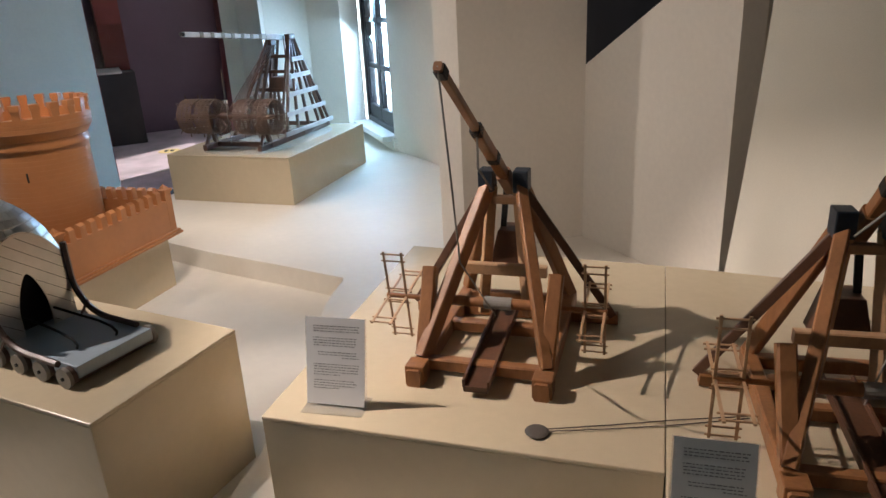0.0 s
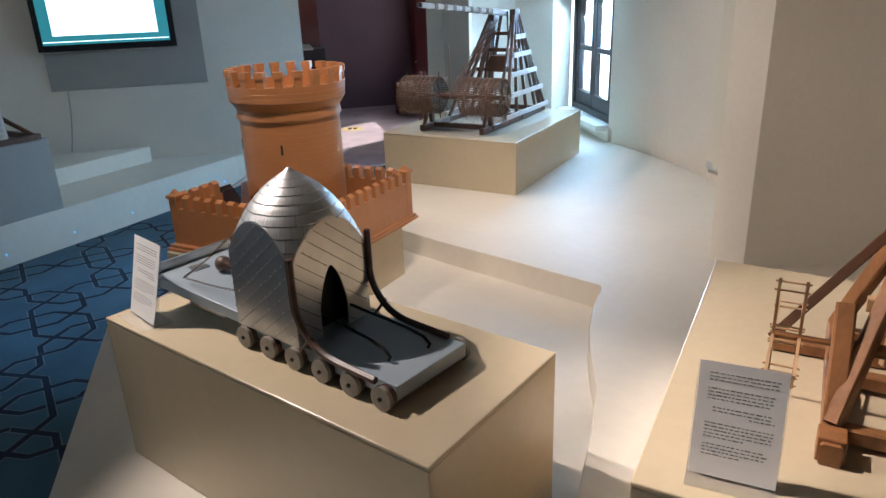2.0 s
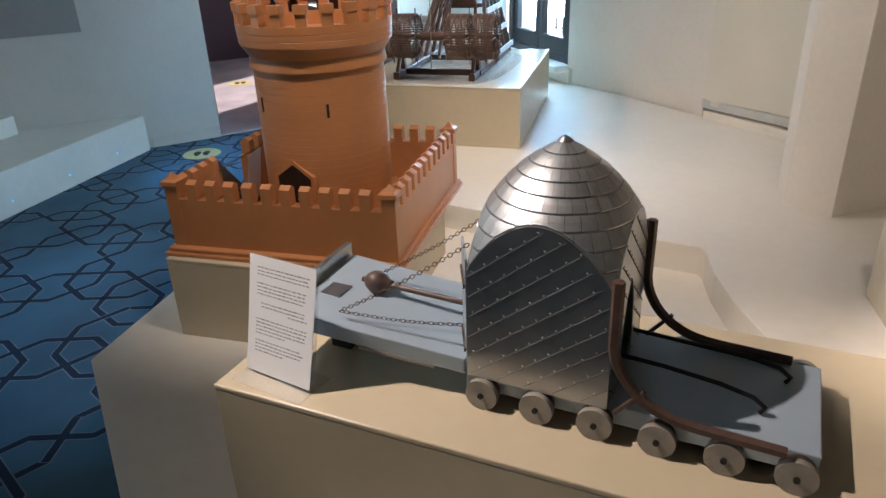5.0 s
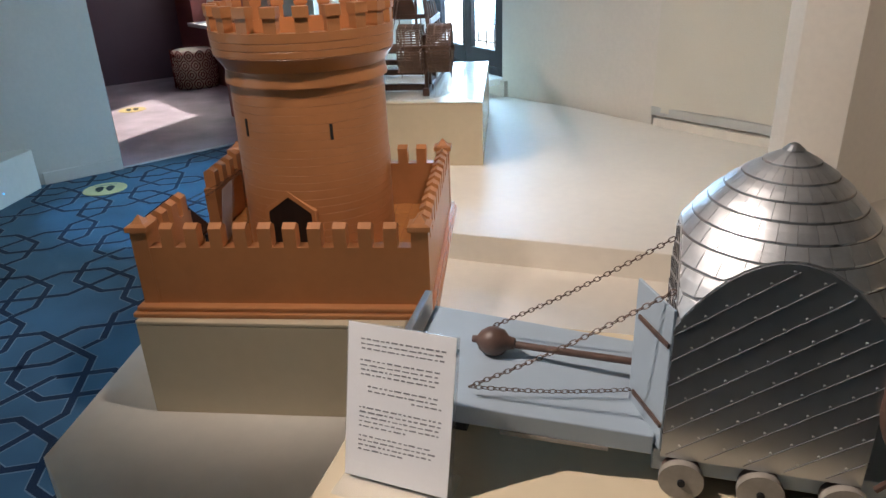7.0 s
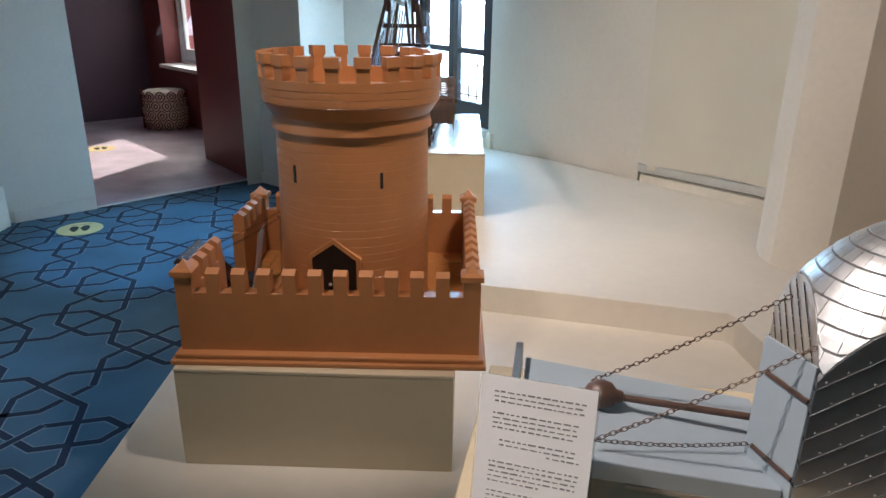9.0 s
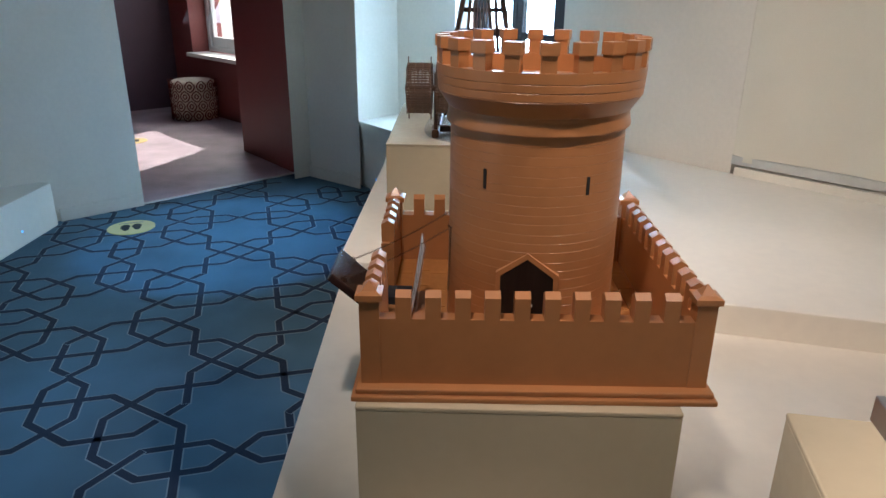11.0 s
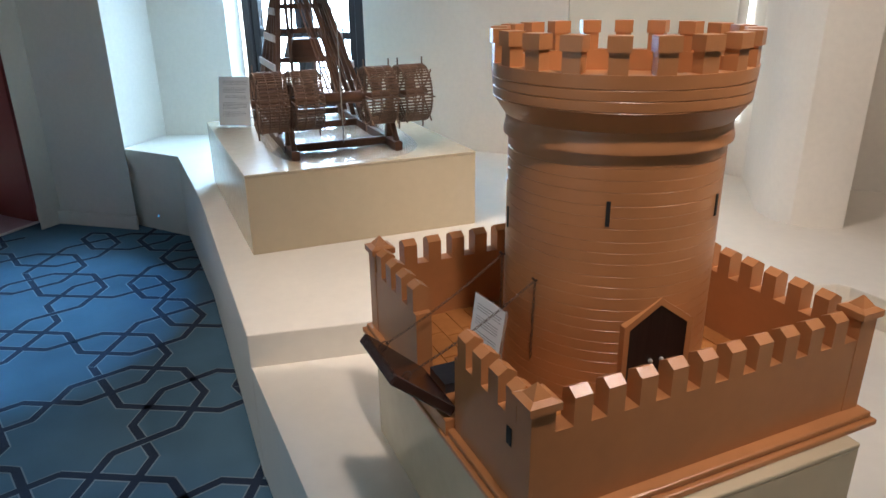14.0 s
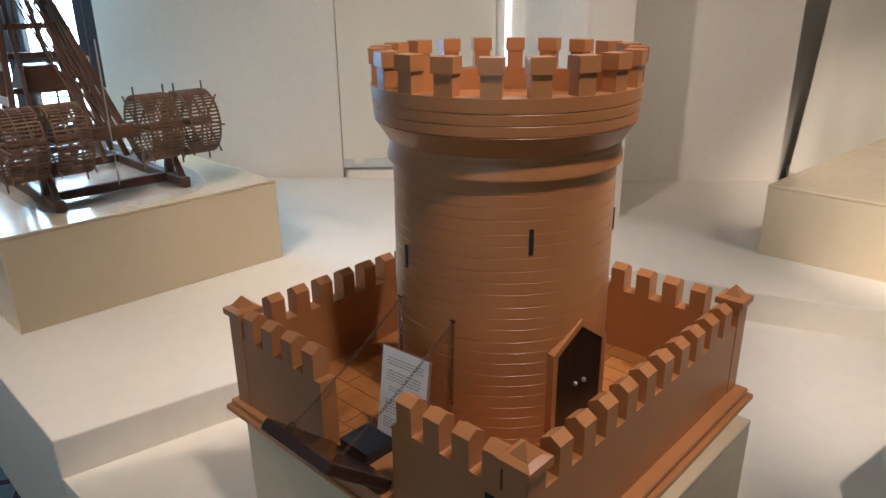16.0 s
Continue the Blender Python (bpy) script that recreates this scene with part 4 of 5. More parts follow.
        for i in range(nseg):
            a = 360 / nseg * (i + 0.5 * (j % 2))
            ar = radians(a)
            lim = H / max(abs(math.cos(ar)), abs(math.sin(ar)))
            lim2 = min(H / max(abs(math.cos(ar + s * half)), abs(math.sin(ar + s * half))) for s in (-1, 1))
            m = pose(ox, oy, 0, 0, 0, a)
            if min(lim, lim2) < r1 + 0.001:
                # cut off along the arch of the wall below
                cut = []
                for x, y, z in vs:
                    r, t = math.hypot(x, y), math.atan2(y, x) + ar
                    edge = H / max(abs(math.cos(t)), abs(math.sin(t))) - 0.0008
                    k_ = min(r, edge)
                    cut.append((k_ * math.cos(t - ar), k_ * math.sin(t - ar), z - zdome(r) + zdome(k_)))
                if max(math.hypot(c[0], c[1]) for c in cut) > r0 + 0.004:
                    part("shingle", Geo().put(cut, fs), M_SHINGLE, dome).matrix_local = m
                continue
            if base is None:
                base = part("shingle", Geo().put(vs, fs), M_SHINGLE, dome)
                base.matrix_local = m
            else:
                twin(base, m, dome)
    part("finial", Geo().lathe([(0.012, zap - 0.004), (0.006, zap + 0.0015), (0.0008, zap + 0.004)], 16, centre=(ox, oy)), M_STEEL, dome)
    # solid black box stands in for the shade inside the shed
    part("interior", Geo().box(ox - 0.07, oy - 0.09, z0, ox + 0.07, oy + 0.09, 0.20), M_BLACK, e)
    # rear door leaf with strap hinges
    dm = pose(ox - H - 0.001, oy - H + 0.004, 0, 0, 0, 118)
    leaf = part("rear_door", Geo().box(0, -0.002, 0.058, 0.086, 0.002, 0.250, dm), M_BEDTIN, e, "grey metal door leaf standing ajar", bevel=0.001)
    for z in (0.095, 0.205):
        part("strap_hinge", Geo().beam(dm @ Vector((0.0, 0.004, z)), dm @ Vector((0.072, 0.004, z)), 0.003, 0.006), M_RAIL, leaf)
    # raised rear bridge hung on chains
    g = Geo()
    vs = [(-0.112, -0.105, 0.045), (-0.112, 0.112, 0.045), (-0.455, 0.115, 0.070), (-0.440, -0.130, 0.070)]
    g.put(vs + [(x, y, z + 0.028) for x, y, z in vs], [(3, 2, 1, 0), (4, 5, 6, 7), (0, 1, 5, 4), (1, 2, 6, 5), (2, 3, 7, 6), (3, 0, 4, 7)])
    br = part("rear_bridge", g, M_BEDTIN, e, "grey sheet-covered bridge", bevel=0.002)
    part("end_board", Geo().beam((-0.452, -0.132, 0.103), (-0.466, 0.117, 0.103), 0.012, 0.038), M_STEEL, br)
    part("patch", Geo().box(-0.425, -0.045, 0.094, -0.385, 0.0, 0.0965), M_STEEL, br)
    part("prop", Geo().box(-0.40, -0.06, 0.0, -0.36, 0.06, 0.055), M_BLACK, br)
    part("slot", Geo().beam((-0.165, -0.1085, 0.047), (-0.30, -0.1185, 0.056), 0.003, 0.006), M_WHEEL, br)
    for p, q in (((-0.344, -0.101, 0.106), (-0.106, -0.095, 0.268)), ((-0.350, 0.052, 0.106), (-0.106, 0.030, 0.280))):
        chain("chain", p, q, 0.010, 0.0007, br, sag=0.006)
    chain("floor_chain", (-0.344, -0.101, 0.106), (-0.13, -0.035, 0.092), 0.010, 0.0007, br, sag=0.006)
    ram = part("ram", Geo().cyl((-0.08, 0.004, 0.105), (-0.315, 0.010, 0.108), 0.0052, n=12), M_RAIL, e, "dark wooden battering ram", smooth=40)
    hd = Geo().lathe([(0.001, -0.032), (0.005, -0.031), (0.006, -0.024), (0.014, -0.019), (0.0205, -0.008), (0.0215, 0.002), (0.018, 0.014), (0.010, 0.021), (0.008, 0.030), (0.004, 0.032)], 20)
    h = part("ram_head", hd, M_RAIL, ram, "dark turned ram head", smooth=50)
    h.matrix_local = pose(-0.336, 0.0105, 0.109, 0, 90, 0)
    # front: curved guard rails and drawn forks
    for s in (-1, 1):
        y = oy + s * (H + 0.004)
        pts = [Vector((ox + H + 0.004, y, 0.262 - 0.02 * i)) for i in range(6)]
        for i in range(1, 13):
            t = i / 12
            pts.append(Vector((ox + H + 0.004 + 0.135 * t**1.5, y, 0.162 - 0.100 * (1 - (1 - t) ** 2.2))))
        pts += [Vector((ox + H + 0.139 + 0.095 * t, y, 0.062 - 0.003 * t)) for t in (0.33, 0.66, 1)]
        part("guard_rail", Geo().tube(pts, 0.0085, 6), M_RAIL, e, "dark bent wooden rail")
        part("rail_knee", Geo().beam((ox + H + 0.012, y, 0.054), (ox + H + 0.05, y, 0.100), 0.006, 0.006), M_RAIL, e)
        yy = oy + s * 0.030
        fk = [Vector((ox + 0.08, yy, 0.098)), Vector((ox + 0.17, yy, 0.094)), Vector((ox + 0.25, yy + s * 0.004, 0.088)), Vector((ox + 0.295, yy + s * 0.006, 0.079)), Vector((ox + 0.312, yy + s * 0.006, 0.066)), Vector((ox + 0.306, yy + s * 0.006, 0.056))]
        if s > 0:
            fk = [p + Vector((0.03, 0.018, 0)) for p in fk]
        part("grapple", Geo().tube(fk, 0.0036, 8), M_IRON, e, "thin black iron grapple", smooth=60)
    return e


siege_shed()


# ---------------------------------------------------------------- spar trebuchets with spoked windlasses
def windlass_wheel(parent, x, y, z, r, m, spin):
    """Four bar frames crossed about the axle."""
    for k in range(2):
        a = spin + k * math.pi / 2
        d = Vector((0, math.cos(a), math.sin(a)))
        s = Vector((0, -math.sin(a), math.cos(a)))
        g = Geo()
        c = Vector((x, y, z))
        t = r / 0.130
        for o in (-0.024 * t, 0.024 * t):
            g.beam(c + Vector((o, 0, 0)) - d * r, c + Vector((o, 0, 0)) + d * r, 0.004 * t, 0.006 * t, up=(1, 0, 0))
        for f in (-0.95, -0.80, -0.16, 0.16, 0.80, 0.95):
            g.cyl(c + d * r * f + Vector((-0.032 * t, 0, 0)), c + d * r * f + Vector((0.032 * t, 0, 0)), 0.0022 * t, n=6)
        part("windlass_spoke", g, m, parent)


def spar_trebuchet(x, y, z, turn, arm_tip, label, spin=0.16, reach=0.130):
    e = thing("trebuchet", x, y, z, turn, label, "trebuchet", "spar trebuchets")
    W, YF, YB, ZA = 0.155, -0.335, 0.19, 0.428
    # base: two sleepers, cross beams and a centre trough
    for s in (-1, 1):
        part("sleeper", Geo().beam((s * W, YF - 0.03, 0.022), (s * W, YB, 0.022), 0.036, 0.044), M_WOOD, e)
    for yy in (YF + 0.055, -0.06, YB - 0.04):
        part("cross_beam", Geo().beam((-W, yy, 0.026), (W, yy, 0.026), 0.03, 0.032), M_WOOD, e)
    part("trough", Geo().beam((0.004, YF - 0.045, 0.022), (0.0, 0.03, 0.05), 0.058, 0.016).beam((0.034, YF - 0.04, 0.032), (0.03, 0.03, 0.06), 0.006, 0.022).beam((-0.026, YF - 0.04, 0.032), (-0.03, 0.03, 0.06), 0.006, 0.022), M_WALNUT, e)
    part("outrigger", Geo().beam((-0.28, 0.06, 0.018), (0.30, 0.075, 0.018), 0.03, 0.03), M_WOOD, e)
    # upright frames that lean together at the axle
    for s in (-1, 1):
        part("front_strut", Geo().beam((s * W, YF + 0.05, 0.04), (s * 0.042, 0.0, ZA - 0.01), 0.028, 0.042), M_WOOD, e)
        part("back_strut", Geo().beam((s * W, YB - 0.02, 0.04), (s * 0.042, 0.01, ZA - 0.01), 0.028, 0.036), M_WOOD, e)
        part("side_brace", Geo().beam((s * 0.285, 0.065, 0.03), (s * 0.05, 0.0, ZA - 0.02), 0.018, 0.022), M_WALNUT, e)
        part("inner_post", Geo().beam((s * 0.062, -0.02, 0.05), (s * 0.034, 0.0, ZA - 0.02), 0.016, 0.028), M_PALE, e)
        part("bearing", Geo().box(s * 0.046 - 0.02, -0.026, ZA - 0.03, s * 0.046 + 0.02, 0.026, ZA + 0.028), M_BLUEBOX, e, "dark metal axle bearing", bevel=0.003)
        part("windlass_post", Geo().beam((s * W, YF + 0.06, 0.04), (s * (W + 0.006), YF + 0.17, 0.235), 0.036, 0.034, up=(0, 1, 0)), M_WOOD, e)
        part("post_foot", Geo().box(s * W - 0.024, YF - 0.02, 0.0, s * W + 0.024, YF + 0.03, 0.05), M_WOOD, e, bevel=0.003)
    part("tie_beam", Geo().beam((-0.12, -0.05, 0.195), (0.12, -0.05, 0.195), 0.024, 0.03), M_PALE, e)
    part("tie_beam", Geo().beam((-0.05, 0.0, ZA - 0.055), (0.05, 0.0, ZA - 0.055), 0.02, 0.022), M_PALE, e)
    ax = part("windlass", Geo().cyl((-W - 0.13, -0.17, 0.150), (W + 0.13, -0.17, 0.150), 0.0065, n=10).cyl((-W, -0.17, 0.150), (W, -0.17, 0.150), 0.014, n=16), M_WOOD, e, "turned windlass roller", smooth=40)
    for s in (-1, 1):
        windlass_wheel(ax, s * (W + 0.10), -0.17, 0.150, reach, M_PALE, spin)
    part("rope", Geo().cyl((-0.02, -0.17, 0.150), (0.05, -0.17, 0.150), 0.0165, n=16), M_CORD, ax)
    # throwing arm, counterweight box
    tip = Vector(arm_tip)
    piv = Vector((0.0, 0.0, ZA + 0.01))
    d = (tip - piv).normalized()
    butt = piv - d * 0.10
    arm = part("arm", Geo().beam(butt, piv + d * 0.02, 0.034, 0.036).beam(piv, piv + d * (tip - piv).length * 0.52, 0.026, 0.028).beam(piv + d * (tip - piv).length * 0.5, tip, 0.017, 0.018), M_WOOD, e, "tapered wooden throwing arm")
    for f in (0.22, 0.5, 0.96):
        c = piv.lerp(tip, f)
        part("arm_binding", Geo().beam(c - d * 0.013, c + d * 0.013, 0.031 - 0.010 * f, 0.033 - 0.010 * f), M_IRON, arm)
    box_c = butt + Vector((0, 0, -0.16))
    g = Geo()
    top, bot = (0.034, 0.04), (0.058, 0.05)
    g.put([(box_c.x + sx * bot[0], box_c.y + sy * bot[1], box_c.z - 0.05) for sx, sy in ((-1, -1), (1, -1), (1, 1), (-1, 1))] + [(box_c.x + sx * top[0], box_c.y + sy * top[1], box_c.z + 0.05) for sx, sy in ((-1, -1), (1, -1), (1, 1), (-1, 1))], [(3, 2, 1, 0), (4, 5, 6, 7), (0, 1, 5, 4), (1, 2, 6, 5), (2, 3, 7, 6), (3, 0, 4, 7)])
    cw = part("counterweight", g, M_WALNUT, e, "tapered wooden counterweight box", bevel=0.003)
    for s in (-1, 1):
        part("hanger", Geo().beam((box_c.x + s * 0.028, box_c.y, box_c.z + 0.03), (butt.x + s * 0.016, butt.y, butt.z), 0.008, 0.016), M_BLACK, cw)
    part("sling", Geo().tube([tip, tip + Vector((0.006, 0.004, -0.10)), tip + Vector((0.008, 0.03, -0.24)), tip + Vector((0.004, 0.08, -0.42)), (0.0, -0.14, 0.10)], 0.0022, 6), M_CORD, e, "thin hanging cord")
    part("sling_cord", Geo().tube([piv.lerp(tip, 0.5), piv.lerp(tip, 0.48) + Vector((0.0, -0.01, -0.08)), (-0.03, -0.03, ZA - 0.02)], 0.003, 6), M_CORD, e)
    return e


spar_trebuchet(-0.178, 1.885, Z_P, 0, (-0.02, -0.475, 0.765), "brown wooden model trebuchet with spoked windlass and raised arm")
spar_trebuchet(0.605, 1.63, Z_P, 3, (0.02, -0.30, 0.80), "brown wooden model trebuchet with ladder-like windlass spokes", 0.05, 0.142)


sling = thing("sling", -0.013, 1.40, Z_P, 19.5, "dark leather sling pouch with two long cords lying on the pedestal", "sling")
part("pouch", Geo().ball((0, 0, 0.005), 0.026, 16, 0.19), M_SLING, sling, "worn dark pouch", smooth=60)
for s in (-1, 1):
    part("cord", Geo().tube([(0.02, s * 0.004, 0.006), (0.16, s * 0.007, 0.003), (0.30, s * 0.009, 0.003), (0.46, s * 0.004, 0.003)], 0.0013, 6), M_SLING, sling, "thin dark cord")


# ---------------------------------------------------------------- treadwheel trebuchet
def treadwheel(parent, x, y, z, r, half):
    """A drum of thin battens on spoked hoops."""
    w = part("treadwheel", Geo().cyl((x - half, y, z), (x + half, y, z), 0.010, n=10), M_CAGE, parent, "slatted treadwheel drum")
    hoops = Geo()
    for sx in (-half, -half * 0.33, half * 0.33, half):
        hoops.tube([(x + sx, y + r * math.cos(t), z + r * math.sin(t)) for t in [2 * math.pi * i / 28 for i in range(28)]], 0.0032, 5, True)
    part("hoop", hoops, M_CAGE, w)
    n = 54
    b = part("batten", Geo().beam((-half - 0.004, 0, r), (half + 0.004, 0, r), 0.0062, 0.0046), M_CAGE, w)
    b.matrix_local = pose(x, y, z)
    for i in range(1, n):
        twin(b, pose(x, y, z, 360 * i / n, 0, 0), w)
    for sx in (-half, half):
        for k in range(4):
            a = math.pi * k / 4
            part("spoke", Geo().beam((x + sx, y - (r + 0.028) * math.cos(a), z - (r + 0.028) * math.sin(a)), (x + sx, y + (r + 0.028) * math.cos(a), z + (r + 0.028) * math.sin(a)), 0.005, 0.005), M_CAGE, w)
    return w


def treadwheel_trebuchet():
    e = thing("treadwheel_trebuchet", -2.345, 4.33, Z_B, -1, "dark wooden model trebuchet with four slatted treadwheels, on a beige pedestal", "trebuchet")
    W, YN, YF = 0.200, -0.35, 0.50
    for s in (-1, 1):
        part("sleeper", Geo().beam((s * W, YN - 0.09, 0.020), (s * W, YF, 0.020), 0.030, 0.036), M_WALNUT, e)
    for yy in (YN + 0.04, 0.12, YF - 0.04):
        part("cross_beam", Geo().beam((-W - 0.02, yy, 0.022), (W + 0.02, yy, 0.022), 0.026, 0.03), M_WALNUT, e)
    for s in (-1, 1):
        part("wheel_post", Geo().beam((s * W, YN + 0.035, 0.035), (s * (W - 0.004), YN - 0.025, 0.275), 0.026, 0.03, up=(0, 1, 0)), M_WALNUT, e)
        part("knee_brace", Geo().beam((s * W, YN - 0.075, 0.025), (s * (W - 0.003), YN + 0.005, 0.14), 0.018, 0.02), M_WALNUT, e)
        # side frame: fan of struts from sleeper to axle, crossed by laths coloured window-lit white
        top = Vector((s * 0.085, 0.30, 0.625))
        feet = [Vector((s * W, -0.10 + 0.155 * i, 0.036)) for i in range(5)]
        for f in feet:
            part("fan_strut", Geo().beam(f, top + (f - Vector((s * W, 0.21, 0))) * 0.10, 0.016, 0.020, up=(1, 0, 0)), M_WALNUT, e)
        for t in (0.02, 0.22, 0.42, 0.61, 0.79):
            a, b = feet[0].lerp(top, t), feet[-1].lerp(top, t)
            off = Vector((s * 0.016, 0, 0))
            part("lath", Geo().beam(a + off - (b - a) * 0.06, b + off + (b - a) * 0.06, 0.008, 0.030), M_LATH, e)
        part("axle_block", Geo().box(s * 0.075 - 0.02, 0.265, 0.59, s * 0.075 + 0.02, 0.335, 0.665), M_WALNUT, e, bevel=0.003)
        part("rear_post", Geo().beam((s * W, YF - 0.05, 0.03), (s * 0.09, 0.32, 0.63), 0.02, 0.024), M_WALNUT, e)
        part("inner_stay", Geo().beam((s * 0.10, 0.0, 0.04), (s * 0.06, 0.29, 0.61), 0.014, 0.02), M_WALNUT, e)
    for zz, hw in ((0.30, 0.15), (0.42, 0.14), (0.52, 0.11)):
        part("tie_beam", Geo().beam((-hw, 0.12 + zz * 0.26, zz), (hw, 0.12 + zz * 0.26, zz), 0.018, 0.022), M_WALNUT, e)
    ax = part("drum_axle", Geo().cyl((-0.335, -0.400, 0.214), (0.335, -0.400, 0.214), 0.013, n=14), M_WALNUT, e, smooth=40)
    part("rope_drum", Geo().cyl((-0.07, -0.400, 0.214), (0.07, -0.400, 0.214), 0.022, n=16), M_WALNUT, ax, smooth=40)
    for x in (-0.270, -0.144, 0.134, 0.268):
        treadwheel(ax, x, -0.400, 0.214, 0.106, 0.049)
    piv, tip = Vector((0, 0.30, 0.645)), Vector((0.0, -0.73, 0.725))
    d = (tip - piv).normalized()
    arm = part("arm", Geo().beam(piv - d * 0.14, piv + d * 0.2, 0.036, 0.036).beam(piv + d * 0.2, tip, 0.028, 0.028), M_LATH, e, "pale bound throwing arm")
    for i in range(8):
        c = piv.lerp(tip, 0.16 + 0.1 * i)
        part("arm_binding", Geo().beam(c - d * 0.016, c + d * 0.016, 0.034, 0.034), M_CORD, arm)
    part("arm_tip", Geo().beam(tip - d * 0.01, tip + d * 0.02, 0.022, 0.022), M_IRON, arm)
    g = Geo()
    c = Vector((0.0, 0.26, 0.335))
    g.put([(c.x + sx * 0.085, c.y + sy * 0.07, c.z - 0.05) for sx, sy in ((-1, -1), (1, -1), (1, 1), (-1, 1))] + [(c.x + sx * 0.055, c.y + sy * 0.06, c.z + 0.05) for sx, sy in ((-1, -1), (1, -1), (1, 1), (-1, 1))], [(3, 2, 1, 0), (4, 5, 6, 7), (0, 1, 5, 4), (1, 2, 6, 5), (2, 3, 7, 6), (3, 0, 4, 7)])
    part("counterweight", g, M_WALNUT, e, "tapered dark counterweight box", bevel=0.003)
    for s in (-1, 1):
        part("hanger", Geo().beam((s * 0.05, 0.26, 0.37), (s * 0.02, 0.31, 0.65), 0.008, 0.02), M_WALNUT, e)
    for i in range(6):
        part("stay_rope", Geo().tube([(-0.045 + 0.016 * i, -0.385, 0.225), (-0.04 + 0.014 * i, 0.20, 0.60)], 0.0035, 5), M_WALNUT, e)
    part("plumb_cord", Geo().tube([(-0.01, -0.42, 0.50), (-0.012, -0.422, 0.05)], 0.0025, 5), M_CORD, e)
    return e


treadwheel_trebuchet()
sheet = thing("plastic_sheet", -2.31, 4.25, Z_B, -3, "clear plastic sheet under the treadwheel trebuchet", "sheet")
blob = [(0.30 * math.copysign(abs(math.cos(t)) ** 0.6, math.cos(t)), 0.05 + 0.50 * math.copysign(abs(math.sin(t)) ** 0.6, math.sin(t))) for t in [2 * math.pi * i / 40 for i in range(40)]]
part("sheet", Geo().prism(blob, 0.0004, 0.0022), M_SHEET, sheet)


# ---------------------------------------------------------------- left wall: screen, board, cable, small trebuchet
def wall_p(v, z, off):
    x, y = uv(-7.0 + off, v)
    return Vector((x, y, z))


def wall_box(v0, v1, z0, z1, o0, o1, origin):
    return Geo().prism([(wall_p(v, 0, o) - origin).xy for v, o in ((v0, o0), (v0, o1), (v1, o1), (v1, o0))], z0 - origin.z, z1 - origin.z)


o = wall_p(-0.95, 0.90, 0)
bd = thing("backing_board", o.x, o.y, o.z, 0, "grey backing board fixed to the wall below the screen", "board")
part("panel", wall_box(-1.56, -0.33, 0.90, 2.05, 0.0, 0.022, o), M_GREY, bd, bevel=0.002)
o = wall_p(-1.05, 1.215, 0.022)
tv = thing("television", o.x, o.y, o.z, 0, "black flat television, switched on, fixed to the wall", "television")
part("housing", wall_box(-1.58, -0.53, 1.215, 1.83, 0.024, 0.07, o), M_TV, tv, bevel=0.004)
part("screen", wall_box(-1.535, -0.575, 1.265, 1.79, 0.07, 0.0725, o), M_SCREEN2, tv, "teal screen margin")
part("lit_picture", wall_box(-1.45, -0.66, 1.335, 1.79, 0.0725, 0.0745, o), M_SCREEN, tv, "white lit picture")
part("progress_line", wall_box(-1.53, -0.58, 1.285, 1.291, 0.0725, 0.0745, o), M_SCREEN, tv, "thin lit line")
part("lower_trim", wall_box(-1.58, -0.72, 1.203, 1.211, 0.05, 0.07, o), M_ALU, tv)
o = wall_p(-1.45, 0.40, 0)
cb = thing("cable", o.x, o.y, o.z, 0, "thin grey cable hanging on the wall", "cable")
part("wire", Geo().tube([wall_p(-1.44 - 0.06 * t * t, 0.92 - 0.52 * t, 0.02 + 0.05 * t) - o for t in [i / 8 for i in range(9)]], 0.005, 6), M_CABLE, cb, smooth=60)
small = thing("small_trebuchet", -5.25, 2.55, 0.755, 0, "small dark wooden trebuchet on a grey pedestal", "trebuchet")
part("base_frame", Geo().beam((-0.36, 0.40, 0.018), (0.37, 0.40, 0.018), 0.03, 0.036).beam((-0.36, -0.40, 0.018), (0.37, -0.40, 0.018), 0.03, 0.036).beam((0.35, -0.40, 0.018), (0.35, 0.42, 0.018), 0.03, 0.036).beam((-0.35, -0.40, 0.018), (-0.35, 0.42, 0.018), 0.03, 0.036), M_WALNUT, small)
for s in (-1, 1):
    part("strut", Geo().beam((0.33, s * 0.40, 0.02), (0.05, s * 0.07, 0.36), 0.024, 0.028), M_WALNUT, small)
    part("strut", Geo().beam((-0.33, s * 0.40, 0.02), (0.0, s * 0.07, 0.36), 0.024, 0.028), M_WALNUT, small)
    part("post", Geo().beam((0.1, s * 0.09, 0.02), (0.02, s * 0.07, 0.42), 0.03, 0.034, up=(0, 1, 0)), M_WALNUT, small)
part("axle", Geo().cyl((0.02, -0.12, 0.39), (0.02, 0.12, 0.39), 0.014), M_WALNUT, small, smooth=40)
part("hub", Geo().cyl((0.02, -0.04, 0.38), (0.02, 0.05, 0.38), 0.062, n=20), M_RAIL, small, smooth=40)
part("arm", Geo().beam((0.05, 0.02, 0.30), (-0.15, -0.05, 0.80), 0.026, 0.028), M_WALNUT, small)
info_card(-4.95, 2.72, 0.755, 70, w=0.14, h=0.20, rows=ROWS_TEXT)


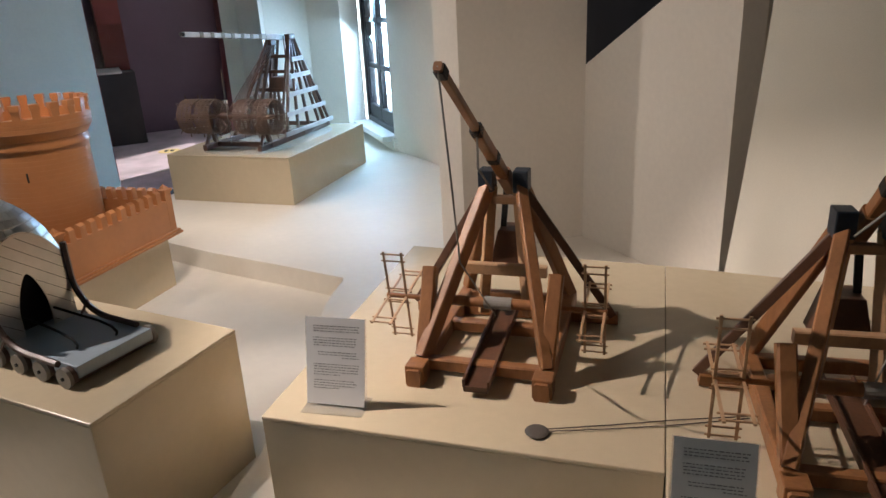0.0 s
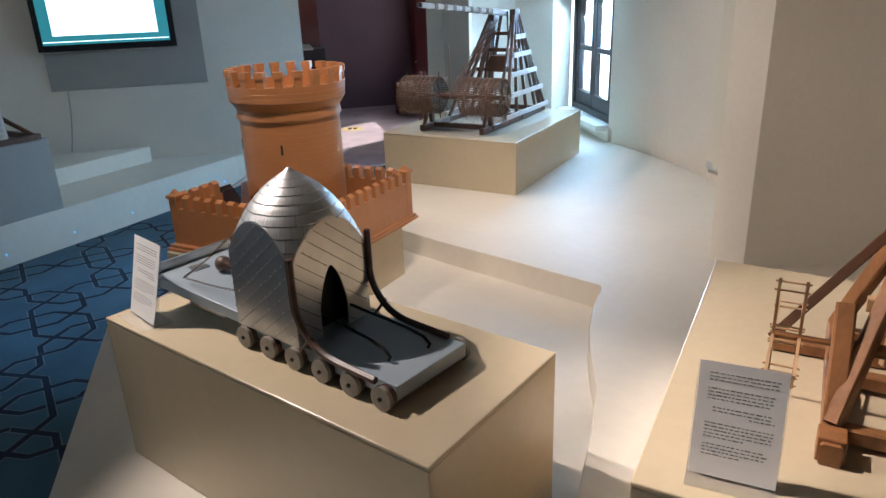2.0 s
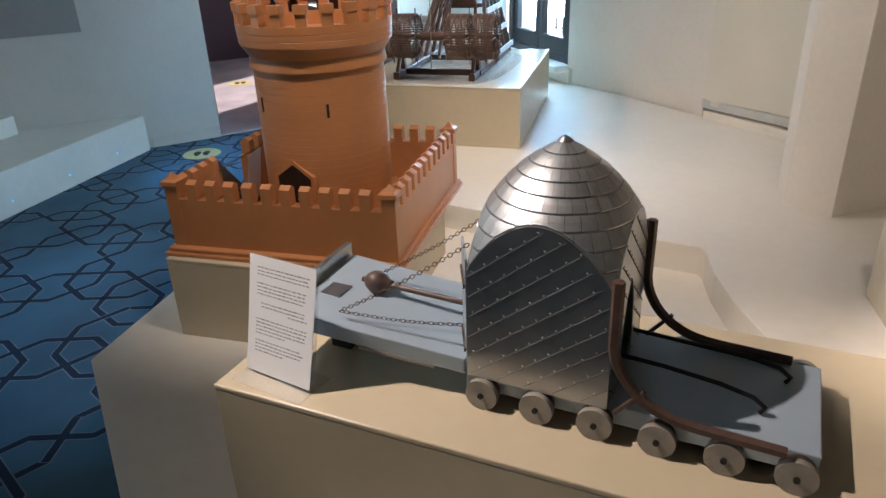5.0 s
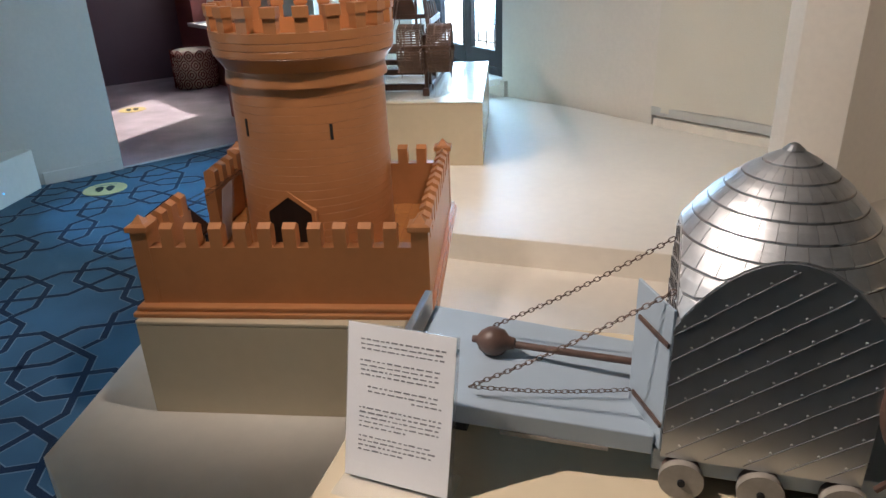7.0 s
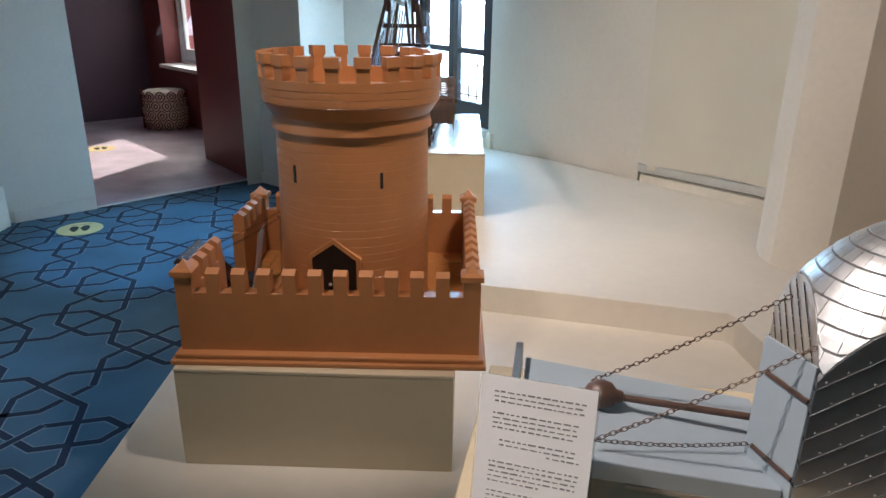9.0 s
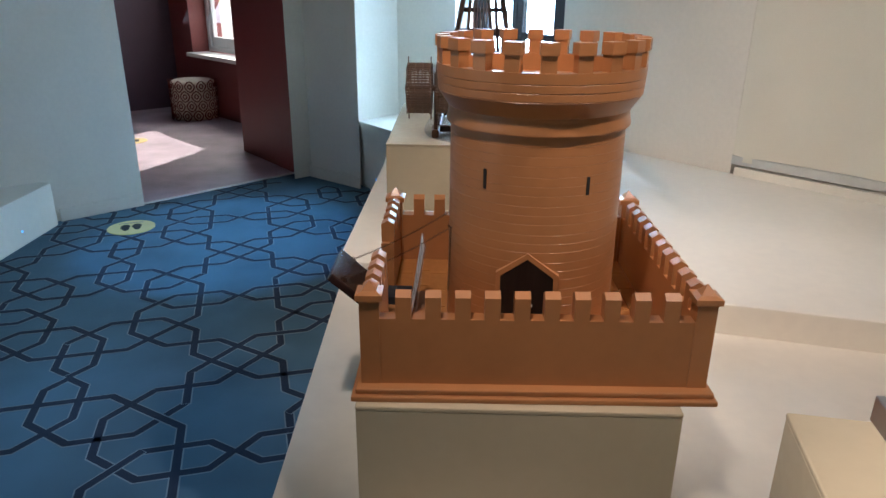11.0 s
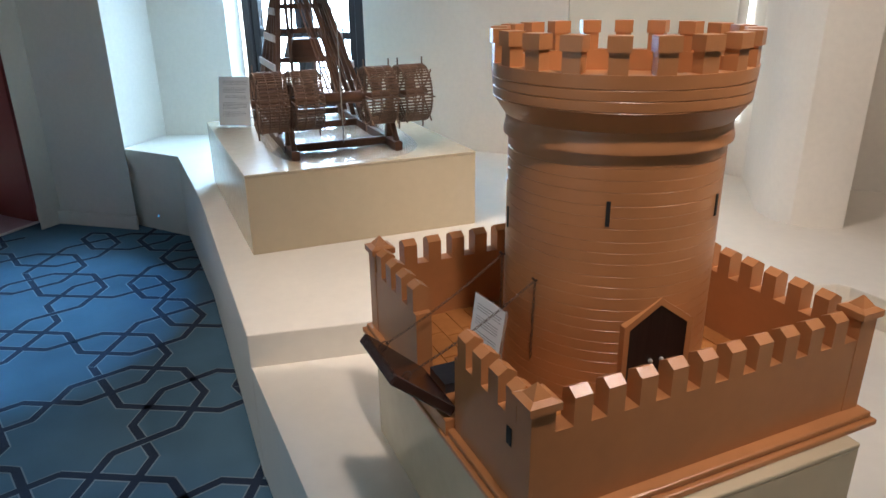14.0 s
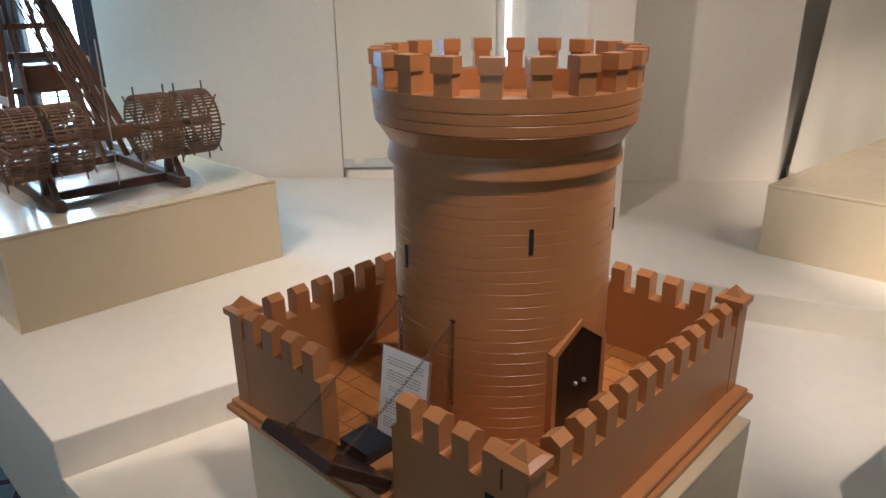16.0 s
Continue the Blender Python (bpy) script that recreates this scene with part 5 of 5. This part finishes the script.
# ---------------------------------------------------------------- floor stickers and the side room's things
def floor_sticker(x, y, z, turn, r):
    s = thing("floor_sticker", x, y, z, turn, "round yellow floor sticker with two footprints", "sticker", "floor stickers")
    part("disc", Geo().cyl((0, 0, 0.0), (0, 0, 0.003), r, n=48), M_YELLOW, s)
    for sx in (-1, 1):
        g = Geo()
        sole = [(0.026 * math.cos(t) * (1.15 if math.sin(t) > 0 else 0.85) + sx * 0.033, 0.058 * math.sin(t)) for t in [2 * math.pi * i / 20 for i in range(20)]]
        g.prism(sole, 0.003, 0.0042)
        part("footprint", g, M_BLACK, s)
    part("print", Geo().box(-0.07, 0.082, 0.003, 0.07, 0.089, 0.004), M_INK, s)
    return s


floor_sticker(-4.46, 4.825, 0.003, 25, 0.138)
floor_sticker(-5.56, 7.27, 0.004, 30, 0.13)


def pouf():
    e = thing("pouf", -5.42, 8.55, 0.003, 20, "round pouf in red and cream patterned cloth", "pouf")
    r, h = 0.245, 0.42
    part("body", Geo().lathe([(0.01, 0.0), (r - 0.03, 0.0), (r - 0.008, 0.012), (r, 0.05), (r + 0.006, h * 0.5), (r, h - 0.05), (r - 0.012, h - 0.015), (r - 0.05, h), (0.01, h + 0.012)], 48), M_POUFB, e, "cream cloth", smooth=50)
    base = None
    rr = r + 0.004
    for j in range(4):
        for i in range(13):
            zc = 0.055 + 0.104 * j
            a0 = 360 / 13 * (i + 0.5 * (j % 2))
            if base is None:
                g = Geo()
                for sx, sz in ((0.050, 0.056), (0.020, 0.024)):
                    ring = []
                    for k in range(16):
                        t = 2 * math.pi * k / 16
                        y_, z_ = sx * math.copysign(abs(math.cos(t)) ** 1.3, math.cos(t)), sz * math.copysign(abs(math.sin(t)) ** 1.3, math.sin(t))
                        ring.append((rr * math.cos(y_ / rr), rr * math.sin(y_ / rr), z_))
                    g.tube(ring, 0.0065, 5, True)
                base = part("motif", g, M_POUFA, e, "dark red woven motif")
                base.matrix_local = pose(0, 0, zc, 0, 0, a0)
            elif zc + 0.05 < h + 0.02:
                twin(base, pose(0, 0, zc, 0, 0, a0), e)
    return e


pouf()
case = thing("display_case", -6.9, 7.55, 0.003, 45, "black display desk with a pale tilted top", "display case")
part("body", Geo().box(-0.6, -0.3, 0, 0.6, 0.3, 0.92), M_DARK, case, bevel=0.005)
part("top", Geo().box(-0.55, -0.26, 0.93, 0.45, 0.2, 0.95, pose(0, 0, 0, 4, 0, 0)), M_WHITE, case, "pale reading board")
part("glass_hood", Geo().box(-0.58, 0.05, 0.92, 0.58, 0.28, 1.5), M_GLASS, case)
post = thing("barrier_post", -6.15, 6.62, 0.003, 0, "chrome barrier post with a round foot", "barrier post")
part("foot", Geo().lathe([(0.002, 0.0), (0.15, 0.0), (0.15, 0.012), (0.03, 0.03), (0.022, 0.034)], 32), M_ALU, post, smooth=40)
part("tube", Geo().cyl((0, 0, 0.03), (0, 0, 0.95), 0.022, n=16), M_DARK, post, smooth=40)
part("head", Geo().cyl((0, 0, 0.95), (0, 0, 1.0), 0.032, n=16), M_ALU, post, smooth=40)
